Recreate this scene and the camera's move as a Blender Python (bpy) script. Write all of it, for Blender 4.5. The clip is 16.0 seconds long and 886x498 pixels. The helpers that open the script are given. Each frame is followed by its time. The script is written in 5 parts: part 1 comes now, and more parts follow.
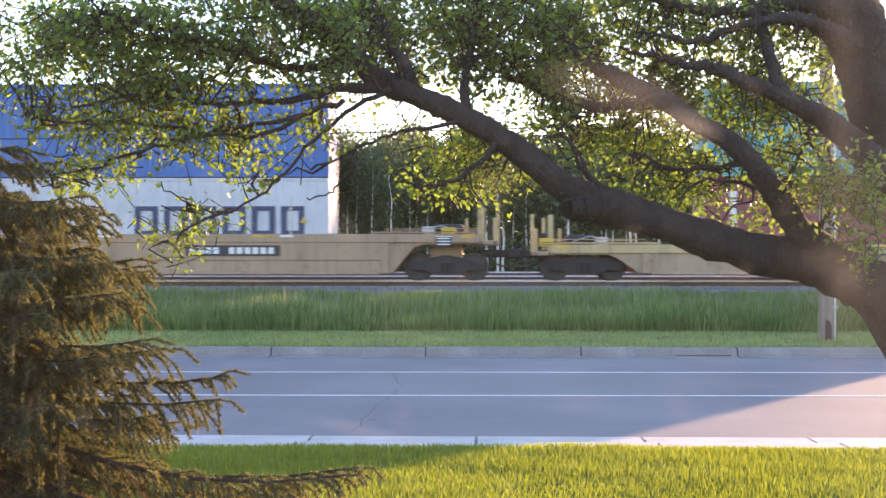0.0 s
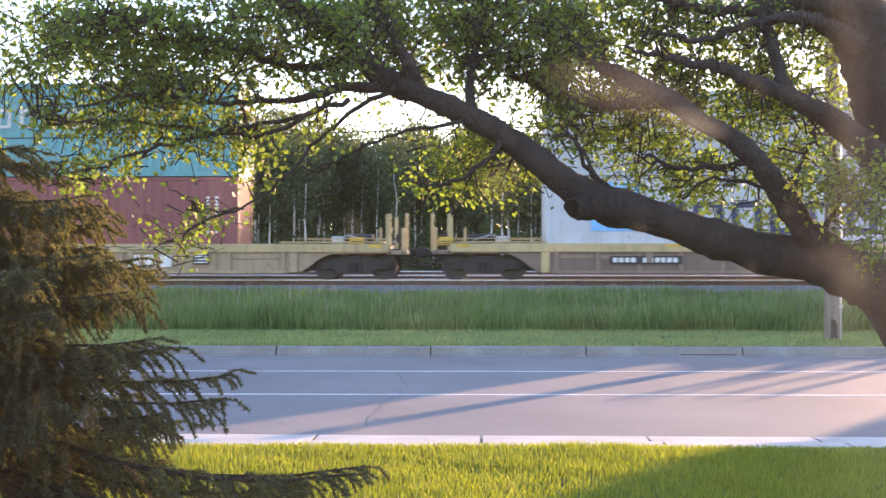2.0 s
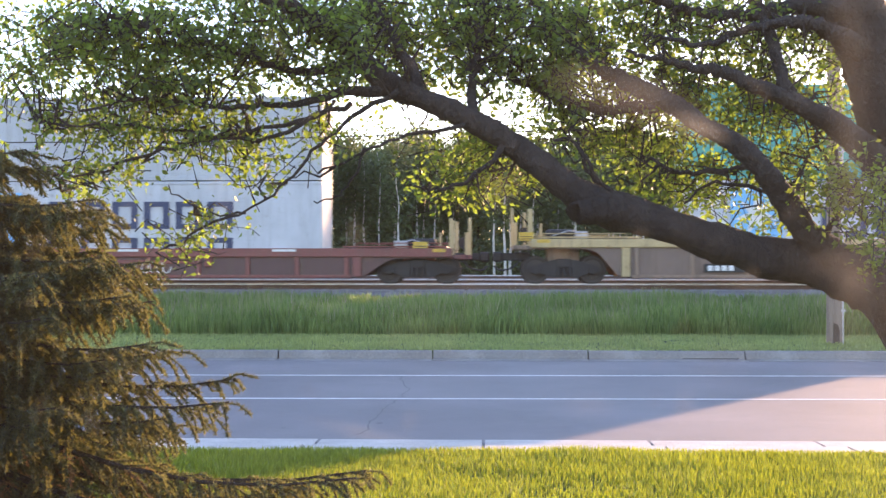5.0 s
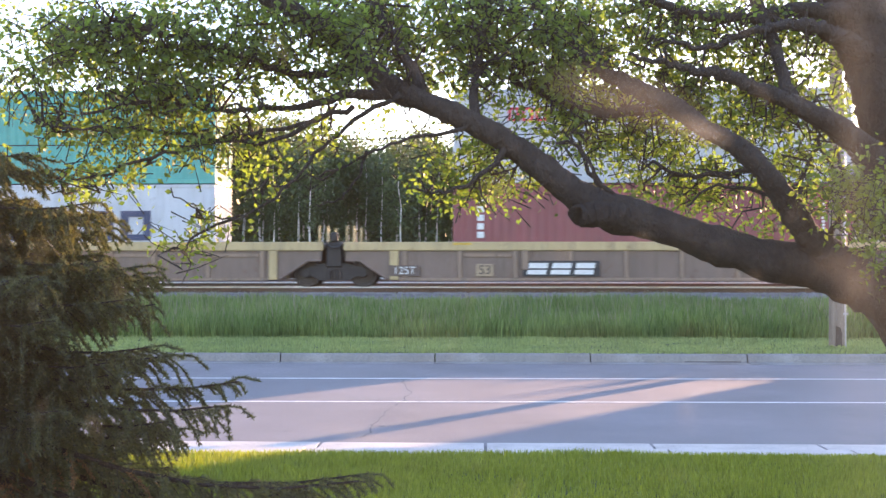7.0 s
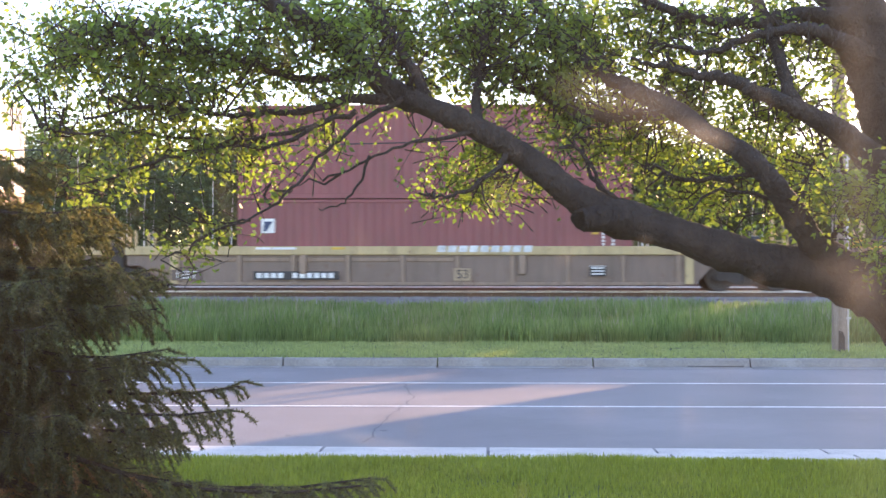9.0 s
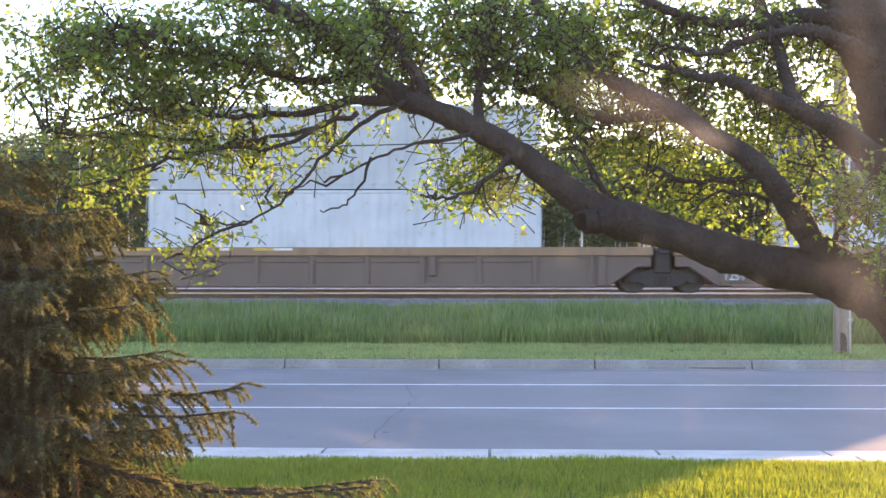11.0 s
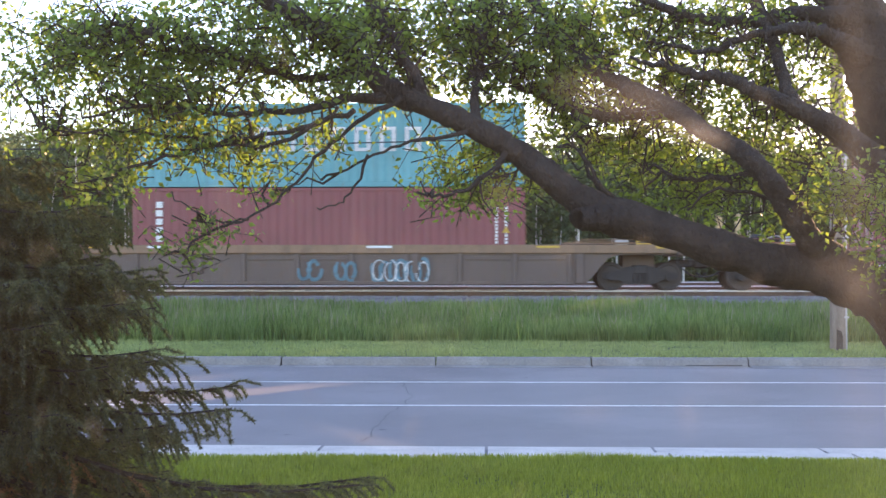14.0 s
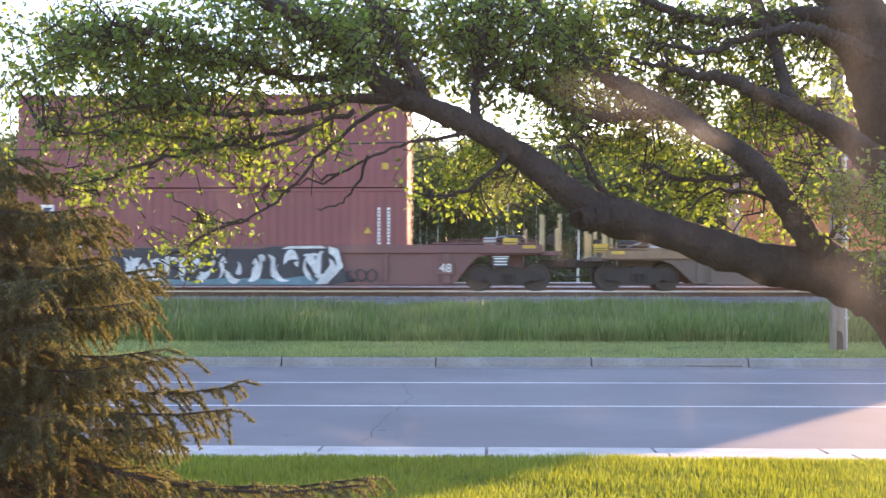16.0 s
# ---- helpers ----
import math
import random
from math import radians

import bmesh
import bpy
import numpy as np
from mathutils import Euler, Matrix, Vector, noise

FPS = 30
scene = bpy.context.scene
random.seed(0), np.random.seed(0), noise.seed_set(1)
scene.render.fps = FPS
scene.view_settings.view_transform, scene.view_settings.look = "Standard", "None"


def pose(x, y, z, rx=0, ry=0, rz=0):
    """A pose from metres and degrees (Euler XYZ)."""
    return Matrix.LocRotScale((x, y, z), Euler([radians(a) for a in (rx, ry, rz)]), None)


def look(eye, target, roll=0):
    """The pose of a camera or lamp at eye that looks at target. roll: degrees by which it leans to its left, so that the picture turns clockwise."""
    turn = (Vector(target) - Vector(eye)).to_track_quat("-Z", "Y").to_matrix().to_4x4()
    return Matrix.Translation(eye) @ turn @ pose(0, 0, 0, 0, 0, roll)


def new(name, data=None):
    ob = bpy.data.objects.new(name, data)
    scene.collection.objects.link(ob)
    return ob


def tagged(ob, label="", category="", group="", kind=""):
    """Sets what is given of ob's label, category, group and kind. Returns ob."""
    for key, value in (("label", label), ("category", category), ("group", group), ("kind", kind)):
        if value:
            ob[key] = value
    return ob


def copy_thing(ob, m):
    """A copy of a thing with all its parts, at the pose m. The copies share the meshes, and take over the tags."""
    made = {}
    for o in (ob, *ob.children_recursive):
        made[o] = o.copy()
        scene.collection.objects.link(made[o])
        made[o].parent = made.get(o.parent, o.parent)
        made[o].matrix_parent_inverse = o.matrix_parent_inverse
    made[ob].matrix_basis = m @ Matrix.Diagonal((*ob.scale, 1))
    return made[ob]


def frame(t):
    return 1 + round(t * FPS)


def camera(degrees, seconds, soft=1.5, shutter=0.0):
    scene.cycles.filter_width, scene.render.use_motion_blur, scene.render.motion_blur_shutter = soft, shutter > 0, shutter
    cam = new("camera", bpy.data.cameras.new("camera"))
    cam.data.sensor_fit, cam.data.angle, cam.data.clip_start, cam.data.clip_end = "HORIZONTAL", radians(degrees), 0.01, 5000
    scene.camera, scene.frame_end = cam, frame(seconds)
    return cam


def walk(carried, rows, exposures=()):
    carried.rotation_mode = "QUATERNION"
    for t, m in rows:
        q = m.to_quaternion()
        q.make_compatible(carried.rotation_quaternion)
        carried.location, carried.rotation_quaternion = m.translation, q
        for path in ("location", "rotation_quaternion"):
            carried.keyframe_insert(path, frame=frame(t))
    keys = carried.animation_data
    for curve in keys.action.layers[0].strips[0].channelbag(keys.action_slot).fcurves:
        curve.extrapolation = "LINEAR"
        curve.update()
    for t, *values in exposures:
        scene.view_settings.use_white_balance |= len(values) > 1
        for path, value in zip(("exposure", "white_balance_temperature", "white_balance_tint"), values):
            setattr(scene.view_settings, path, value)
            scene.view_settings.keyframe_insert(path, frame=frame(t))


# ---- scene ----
# ---- camera: it stands on the lawn and only pans and tilts a little ----
F = 2280.0
EYE_Z = 1.93
cam = camera(2 * math.degrees(math.atan(784 / F)), 16.0, soft=1.5, shutter=0.2)


def aim(a, b):
    """Pose of the camera turned left by a and up by b (tangents in thousandths of F)."""
    return pose(0, 0, EYE_Z, 90 + math.degrees(math.atan(b / F)), 0, math.degrees(math.atan(a / F)))


PAN = ((0, 58.5, 17), (0.5, 60.5, 17), (1, 63, 16), (1.5, 66, 15.5), (2, 67.5, 15.5), (2.5, 67.5, 16), (3, 68.5, 17),
       (3.5, 69, 18.5), (4, 69.5, 20.2), (5.2, 71.5, 23.3), (6.5, 74, 26.5), (7, 75, 28.2), (7.5, 76, 30.5), (8, 78, 32.7),
       (8.5, 79, 34.5), (9, 79.5, 36), (10.2, 81.5, 38), (11.5, 82.5, 39), (12, 81, 38), (12.5, 80, 37.5), (13, 78.3, 36.5),
       (13.5, 77, 35.5), (14, 76.5, 34.5), (14.5, 76.5, 34), (15, 76.3, 34), (15.5, 76, 34), (16, 76.7, 35.5))
walk(cam, [(t, aim(a, b)) for t, a, b in PAN], exposures=[(0, 2.7, 6800, 33), (4, 2.73, 6800, 33), (6.5, 2.84, 6800, 33), (7.5, 2.96, 6800, 33), (9, 2.94, 6800, 33), (12.5, 2.84, 6800, 33), (16, 2.8, 6800, 33)])

# ---- sky and sun: low evening sun behind the train, to the right ----
SUN_AZ, SUN_EL = 34.4, 7.0
world = bpy.data.worlds.new("world")
scene.world = world
world.use_nodes = True
wn = world.node_tree.nodes
sky = wn.new("ShaderNodeTexSky")
sky.sky_type, sky.sun_disc = "NISHITA", False
sky.sun_elevation, sky.sun_rotation = radians(SUN_EL), radians(SUN_AZ)
sky.air_density, sky.dust_density, sky.ozone_density = 1.0, 0.4, 2.2
world.node_tree.links.new(sky.outputs[0], wn["Background"].inputs[0])
wn["Background"].inputs[1].default_value = 0.15
sun_data = bpy.data.lights.new("sun", "SUN")
sun_data.energy, sun_data.angle, sun_data.color = 2.35, radians(0.6), (1.0, 0.68, 0.36)
sun = new("sun", sun_data)
az, el = radians(SUN_AZ), radians(SUN_EL)
SUN_DIR = Vector((math.sin(az) * math.cos(el), math.cos(az) * math.cos(el), math.sin(el)))
sun.matrix_world = look(SUN_DIR * 200, (0, 0, 0))

# ---- materials ----
def node_mat(name):
    m = bpy.data.materials.new(name)
    m.use_nodes = True
    return m, m.node_tree.nodes, m.node_tree.links, m.node_tree.nodes["Principled BSDF"]


def tex(n, l, scale, detail=4, coord="Object", stretch=(1, 1, 1), rough=0.6):
    c = n.new("ShaderNodeTexCoord")
    mp = n.new("ShaderNodeMapping")
    mp.inputs["Scale"].default_value = stretch
    t = n.new("ShaderNodeTexNoise")
    t.inputs["Scale"].default_value, t.inputs["Detail"].default_value, t.inputs["Roughness"].default_value = scale, detail, rough
    l.new(c.outputs[coord], mp.inputs[0])
    l.new(mp.outputs[0], t.inputs["Vector"])
    return t.outputs["Fac"]


def ramp(n, l, fac, stops):
    r = n.new("ShaderNodeValToRGB")
    el_ = r.color_ramp.elements
    while len(el_) < len(stops):
        el_.new(0.5)
    for e, (p, c) in zip(el_, stops):
        e.position, e.color = p, (*c, 1)
    l.new(fac, r.inputs[0])
    return r.outputs[0]


def mixc(n, l, fac, a, b, mode="MIX"):
    m = n.new("ShaderNodeMix")
    m.data_type, m.blend_type = "RGBA", mode
    for s, v in ((m.inputs[0], fac), (m.inputs[6], a), (m.inputs[7], b)):
        if isinstance(v, (int, float)):
            s.default_value = v
        elif isinstance(v, tuple):
            s.default_value = (*v, 1)
        else:
            l.new(v, s)
    return m.outputs[2]


def bump(n, l, p, height, strength, dist=0.01):
    b = n.new("ShaderNodeBump")
    b.inputs["Strength"].default_value, b.inputs["Distance"].default_value = strength, dist
    l.new(height, b.inputs["Height"])
    l.new(b.outputs[0], p.inputs["Normal"])


def scaled(c, k):
    return tuple(min(1, v * k) for v in c)


def mottled(name, c, rough=0.85, s1=0.6, s2=14, depth=0.35, bmp=0.3, coord="Object", stretch=(1, 1, 1), metal=0.0, dist=0.01):
    """A surface in one colour with stains at a large scale and grain at a small one."""
    m, n, l, p = node_mat(name)
    big = ramp(n, l, tex(n, l, s1, 5, coord, stretch), [(0.3, scaled(c, 1 - depth)), (0.7, scaled(c, 1 + depth * 0.6))])
    fine = tex(n, l, s2, 6, coord, stretch)
    col = mixc(n, l, 0.6, big, ramp(n, l, fine, [(0.3, (0.55,) * 3), (0.7, (1.15,) * 3)]), "MULTIPLY")
    l.new(col, p.inputs["Base Color"])
    p.inputs["Roughness"].default_value, p.inputs["Metallic"].default_value = rough, metal
    if bmp:
        bump(n, l, p, fine, bmp, dist)
    return m


def paint(name, c, rough=0.55, dirt=(0.10, 0.075, 0.05), amount=0.35):
    """Painted steel: run-down streaks, rust specks, faded patches."""
    m, n, l, p = node_mat(name)
    fade = ramp(n, l, tex(n, l, 0.7, 4, "Object"), [(0.3, scaled(c, 0.85)), (0.75, scaled(c, 1.12))])
    streak = ramp(n, l, tex(n, l, 1.0, 6, "Object", (6, 6, 0.5)), [(0.48, (0,) * 3), (0.78, (amount,) * 3)])
    spots = ramp(n, l, tex(n, l, 3.5, 8, "Object"), [(0.6, (0,) * 3), (0.72, (amount * 1.2,) * 3)])
    col = mixc(n, l, streak, fade, dirt)
    col = mixc(n, l, spots, col, (0.14, 0.07, 0.04))
    oi = n.new("ShaderNodeObjectInfo")
    col = mixc(n, l, 0.25, col, ramp(n, l, oi.outputs["Random"], [(0, (0.8,) * 3), (1, (1.1,) * 3)]), "MULTIPLY")
    l.new(col, p.inputs["Base Color"])
    p.inputs["Roughness"].default_value = rough
    bump(n, l, p, tex(n, l, 9, 5, "Object"), 0.12, 0.01)
    return m


def leafy(name, c1, c2, through_c, trans=0.45, rough=0.5, patch=0.0):
    """Thin leaves: gloss on top, light shining through; each leaf differs a little."""
    m, n, l, p = node_mat(name)
    g = n.new("ShaderNodeNewGeometry")
    rnd = g.outputs["Random Per Island"]
    col = ramp(n, l, rnd, [(0, c1), (1, c2)])
    if patch:
        col = mixc(n, l, patch, col, ramp(n, l, tex(n, l, patch * 0.9, 3), [(0.35, (0.45, 0.6, 0.5)), (0.65, (1.3, 1.2, 0.95))]), "MULTIPLY")
    l.new(col, p.inputs["Base Color"])
    p.inputs["Roughness"].default_value = rough
    p.inputs["Specular IOR Level"].default_value = 0.3
    t = n.new("ShaderNodeBsdfTranslucent")
    l.new(ramp(n, l, rnd, [(0, scaled(through_c, 0.7)), (1, scaled(through_c, 1.2))]), t.inputs[0])
    mx = n.new("ShaderNodeMixShader")
    mx.inputs[0].default_value = trans
    l.new(p.outputs[0], mx.inputs[1])
    l.new(t.outputs[0], mx.inputs[2])
    l.new(mx.outputs[0], n["Material Output"].inputs[0])
    return m


M_ASPHALT = mottled("worn asphalt", (0.19, 0.175, 0.175), 0.8, 0.35, 60, 0.22, 0.5, dist=0.004)
M_CONCRETE = mottled("kerb concrete", (0.56, 0.51, 0.46), 0.85, 1.2, 40, 0.25, 0.3, dist=0.004)
M_KERB_DARK = mottled("weathered kerb concrete", (0.27, 0.25, 0.23), 0.9, 1.0, 30, 0.3, 0.3, dist=0.004)
M_LINE = mottled("worn road paint", (0.78, 0.76, 0.70), 0.7, 2.5, 50, 0.25, 0.2)
M_TAR = mottled("tar", (0.025, 0.025, 0.027), 0.6, 5, 40)
M_SOIL = mottled("turf soil", (0.07, 0.10, 0.03), 0.95, 0.5, 25, 0.3, 0.5)
M_BALLAST = mottled("ballast stone", (0.22, 0.21, 0.21), 0.9, 2, 18, 0.3, 0.5)
# pale and barely metallic: the glint of the sky is put into the colour
M_RAIL_GLINT = mottled("pale glinting rail steel", (0.80, 0.76, 0.73), 0.4, 1, 20, 0.12, 0.03, metal=0.4)
M_RUST = mottled("rusty steel", (0.13, 0.075, 0.05), 0.8, 2, 25, 0.3, 0.3)
M_TIE = mottled("creosoted timber", (0.07, 0.055, 0.045), 0.9, 2, 20)
M_BARK = mottled("tree bark", (0.052, 0.040, 0.032), 0.9, 6, 42, 0.55, 1.0, stretch=(1, 1, 0.6), dist=0.05)
M_POLE = mottled("weathered pole timber", (0.24, 0.19, 0.15), 0.9, 1.5, 25, 0.35, 0.4, stretch=(4, 4, 0.4))
M_GREY = mottled("galvanised steel", (0.45, 0.45, 0.46), 0.45, 3, 30, 0.2, 0.05, metal=0.7)
M_BIRCH = mottled("pale birch bark", (0.62, 0.57, 0.50), 0.85, 2, 9, 0.4, 0.3, stretch=(1, 1, 3))
M_DARKSTEEL = mottled("grimy truck steel", (0.030, 0.026, 0.024), 0.7, 3, 25, 0.35, 0.3)
M_WHEEL = mottled("worn wheel steel", (0.055, 0.045, 0.04), 0.6, 3, 25, 0.3, 0.1, metal=0.2)
M_BLACK = mottled("black paint", (0.03, 0.03, 0.032), 0.6, 2, 20)
M_WHITE = mottled("white lettering paint", (0.72, 0.72, 0.70), 0.6, 2, 20, 0.15)
M_NAVY = mottled("dark blue lettering paint", (0.025, 0.045, 0.11), 0.55, 2, 20, 0.15)
M_SKYBLUE = mottled("light blue paint", (0.16, 0.48, 0.80), 0.55, 2, 20, 0.12)
M_YELLOW = mottled("yellow marking paint", (0.62, 0.38, 0.05), 0.6, 2, 20, 0.25)
M_RED = mottled("red lettering paint", (0.60, 0.06, 0.07), 0.6, 2, 20, 0.15)
M_GRAF = mottled("sprayed pale paint", (0.60, 0.62, 0.62), 0.6, 1.5, 12, 0.35)
M_GRAF_F = mottled("faded sprayed paint", (0.40, 0.39, 0.37), 0.7, 1.5, 12, 0.4)
M_GRAF_D = mottled("sprayed dark paint", (0.03, 0.035, 0.045), 0.6, 1.5, 12, 0.35)
M_GRAF_B = mottled("sprayed teal paint", (0.10, 0.22, 0.27), 0.6, 1.5, 12, 0.35)
M_LEAF = leafy("apple leaves", (0.036, 0.056, 0.024), (0.080, 0.108, 0.042), (0.36, 0.53, 0.06), 0.42)
M_BLADE = leafy("lawn blades", (0.060, 0.100, 0.042), (0.185, 0.23, 0.11), (0.35, 0.42, 0.02), 0.47, patch=0.75)
M_TALL = leafy("tall grass", (0.06, 0.118, 0.045), (0.24, 0.31, 0.13), (0.26, 0.40, 0.10), 0.42, patch=0.95)
M_SEED = leafy("grass seed heads", (0.25, 0.24, 0.15), (0.38, 0.35, 0.24), (0.35, 0.32, 0.2), 0.3)
M_VERGE = leafy("verge blades", (0.21, 0.27, 0.11), (0.34, 0.39, 0.18), (0.35, 0.43, 0.12), 0.45, patch=0.5)
M_NEEDLE = leafy("spruce needles", (0.034, 0.054, 0.042), (0.085, 0.105, 0.066), (0.36, 0.34, 0.08), 0.30, 0.6)
# brown of dry needles, also used to colour in sunlight on low boughs
M_BROWN_NEEDLE = leafy("dry and sunlit brown spruce needles", (0.20, 0.125, 0.065), (0.38, 0.25, 0.12), (0.42, 0.25, 0.10), 0.35, 0.7)
M_WOOD_LEAF = leafy("aspen leaves", (0.045, 0.068, 0.034), (0.105, 0.13, 0.065), (0.20, 0.25, 0.07), 0.3)


# ---- mesh helpers ----
class Geo:
    """Collects vertices and faces of one mesh."""

    def __init__(self):
        self.v, self.f = [], []

    def poly(self, pts):
        k = len(self.v)
        self.v += [tuple(p) for p in pts]
        self.f.append(tuple(range(k, k + len(pts))))

    def box(self, x0, x1, y0, y1, z0, z1, b=0.0):
        """A box; b bevels its long upright and lying edges."""
        if b <= 0:
            k = len(self.v)
            self.v += [(x, y, z) for z in (z0, z1) for y in (y0, y1) for x in (x0, x1)]
            self.f += [tuple(k + i for i in q) for q in ((0, 2, 3, 1), (4, 5, 7, 6), (0, 1, 5, 4), (2, 6, 7, 3), (0, 4, 6, 2), (1, 3, 7, 5))]
            return
        rings = []
        for z, i in ((z0, b), (z0 + b, 0), (z1 - b, 0), (z1, b)):
            rings.append([(x0 + b + i, y0 + i, z), (x1 - b - i, y0 + i, z), (x1 - i, y0 + b + i, z), (x1 - i, y1 - b - i, z),
                          (x1 - b - i, y1 - i, z), (x0 + b + i, y1 - i, z), (x0 + i, y1 - b - i, z), (x0 + i, y0 + b + i, z)])
        self.rings(rings)

    def rings(self, rings, caps=True):
        k, n = len(self.v), len(rings[0])
        for r in rings:
            self.v += [tuple(p) for p in r]
        for j in range(len(rings) - 1):
            for i in range(n):
                a, b_ = k + j * n + i, k + j * n + (i + 1) % n
                self.f.append((a, b_, b_ + n, a + n))
        if caps:
            self.f.append(tuple(k + i for i in reversed(range(n))))
            self.f.append(tuple(k + (len(rings) - 1) * n + i for i in range(n)))

    def tube(self, pts, radii, n=8, caps=True, wob=0.0, rnd=None):
        """A bent round rod through pts."""
        pts = [Vector(p) for p in pts]
        rings, side = [], None
        for i, p in enumerate(pts):
            d = (pts[min(i + 1, len(pts) - 1)] - pts[max(i - 1, 0)]).normalized()
            ref = side if side is not None else (Vector((0, 0, 1)) if abs(d.z) < 0.9 else Vector((1, 0, 0)))
            a = d.cross(ref).normalized()
            b = a.cross(d).normalized()
            side = b
            r = radii[i] if isinstance(radii, (list, tuple)) else radii
            ring = []
            for j in range(n):
                an = 2 * math.pi * j / n
                q = (a * math.cos(an) + b * math.sin(an)) * r
                w = 1
                if rnd:
                    w += wob * (1.3 * noise.noise((p + q) * 5) + 0.9 * noise.noise((p + q) * 17) + rnd.uniform(-0.25, 0.25))
                ring.append(p + q * w)
            rings.append(ring)
        self.rings(rings, caps)

    def prism(self, outline, y0, y1):
        """An (x, z) outline pushed from y0 to y1."""
        self.rings([[(x, y0, z) for x, z in outline], [(x, y1, z) for x, z in outline]])

    def mesh(self, name, mat, smooth=False):
        me = bpy.data.meshes.new(name)
        me.from_pydata(self.v, [], self.f)
        me.materials.append(mat)
        if smooth:
            me.polygons.foreach_set("use_smooth", [True] * len(me.polygons))
        me.update()
        return me


def thing(name, label, category, group="", kind="", at=(0, 0, 0)):
    ob = new(name)
    ob.location = at
    ob.empty_display_size = 0.2
    return tagged(ob, label, category, group, kind)


def part(name, geo, mat, parent, label="", smooth=False, at=(0, 0, 0), kind=""):
    """One mesh object under a thing or a part."""
    me = geo if isinstance(geo, bpy.types.Mesh) else geo.mesh(name, mat, smooth)
    ob = new(name, me)
    ob.parent = parent
    ob.location = at
    return tagged(ob, label, kind=kind)


def smooth_line(pts, steps=4):
    """Catmull-Rom through pts (tuples of any length)."""
    out = []
    for i in range(len(pts) - 1):
        p0, p1, p2, p3 = pts[max(i - 1, 0)], pts[i], pts[i + 1], pts[min(i + 2, len(pts) - 1)]
        for s in range(steps):
            t = s / steps
            out.append(tuple(0.5 * (2 * b + (c - a) * t + (2 * a - 5 * b + 4 * c - d) * t * t + (3 * b - a - 3 * c + d) * t ** 3)
                             for a, b, c, d in zip(p0, p1, p2, p3)))
    out.append(tuple(pts[-1]))
    return out


# ---- the room behind the window that the camera looks out of ----
def dusty_glass():
    """Clear glass with a film of dust, finger smears and soft spots that scatter the light; sunward haze is drawn as
    smears too.
    """
    m, n, l, _ = node_mat("dusty window glass")
    clear, gloss, dust = n.new("ShaderNodeBsdfTransparent"), n.new("ShaderNodeBsdfGlossy"), n.new("ShaderNodeBsdfTranslucent")
    gloss.inputs["Roughness"].default_value = 0.02
    dust.inputs[0].default_value = (0.80, 0.81, 0.80, 1)
    fr = n.new("ShaderNodeFresnel")
    fr.inputs[0].default_value = 1.2
    pane = n.new("ShaderNodeMixShader")
    for i, o in enumerate((fr.outputs[0], clear.outputs[0], gloss.outputs[0])):
        l.new(o, pane.inputs[i])
    film = ramp(n, l, tex(n, l, 9, 3), [(0.3, (DUST_FILM * 0.7,) * 3), (0.7, (DUST_FILM * 1.4,) * 3)])
    spots = ramp(n, l, tex(n, l, 48, 1), [(0.64, (0,) * 3), (0.78, (DUST_FILM * 3.5,) * 3)])
    total = mixc(n, l, 1.0, film, spots, "ADD")
    co = n.new("ShaderNodeTexCoord")
    for x, z, half_w, half_h, turn, amount in SMEARS_HAZE:
        mp = n.new("ShaderNodeMapping")
        mp.vector_type = "TEXTURE"
        mp.inputs["Location"].default_value, mp.inputs["Rotation"].default_value = (x, 0, z), (0, radians(turn), 0)
        mp.inputs["Scale"].default_value = (half_w, 1, half_h)
        gr = n.new("ShaderNodeTexGradient")
        gr.gradient_type = "SPHERICAL"
        l.new(co.outputs["Object"], mp.inputs[0])
        l.new(mp.outputs[0], gr.inputs[0])
        soft = ramp(n, l, gr.outputs["Fac"], [(0.0, (0,) * 3), (0.45, (amount * 0.4,) * 3), (1.0, (amount,) * 3)])
        worn = mixc(n, l, 0.7, soft, ramp(n, l, tex(n, l, 30, 3), [(0.35, (0.35,) * 3), (0.65, (1.2,) * 3)]), "MULTIPLY")
        total = mixc(n, l, 1.0, total, worn, "ADD")
    mx = n.new("ShaderNodeMixShader")
    l.new(total, mx.inputs[0])
    l.new(pane.outputs[0], mx.inputs[1])
    l.new(dust.outputs[0], mx.inputs[2])
    l.new(mx.outputs[0], n["Material Output"].inputs[0])
    return m


DUST_FILM = 0.0035
# smears on the pane, heavier at right to imitate haze towards the sun: place across and up from its middle, half width
# and height, turn, share of dust
SMEARS_HAZE = ((0.158, 0.05, 0.012, 0.17, 0, 0.020), (0.172, -0.02, 0.05, 0.24, 0, 0.014), (0.062, 0.072, 0.040, 0.014, 14, 0.050), (0.092, 0.058, 0.017, 0.007, 18, 0.080),
          (0.148, 0.0, 0.010, 0.008, 0, 0.022), (0.158, -0.006, 0.012, 0.012, 0, 0.024), (0.087, -0.064, 0.007, 0.012, 0, 0.022), (-0.049, -0.075, 0.036, 0.004, 12, 0.035),
          (0.045, -0.062, 0.016, 0.007, 0, 0.014), (-0.03, -0.03, 0.03, 0.02, 0, 0.006), (0.006, 0.032, 0.010, 0.012, 0, 0.02), (0.045, -0.035, 0.03, 0.02, 0, 0.007),
          (0.10, -0.045, 0.03, 0.03, 0, 0.008))
M_WALL = mottled("painted room wall", (0.55, 0.52, 0.47), 0.9, 1.0, 30, 0.12, 0.1)
M_FRAME = mottled("white window frame paint", (0.7, 0.69, 0.66), 0.5, 2, 30, 0.1, 0.05)
WIN = (-0.6, 0.6, 1.33, 2.53)
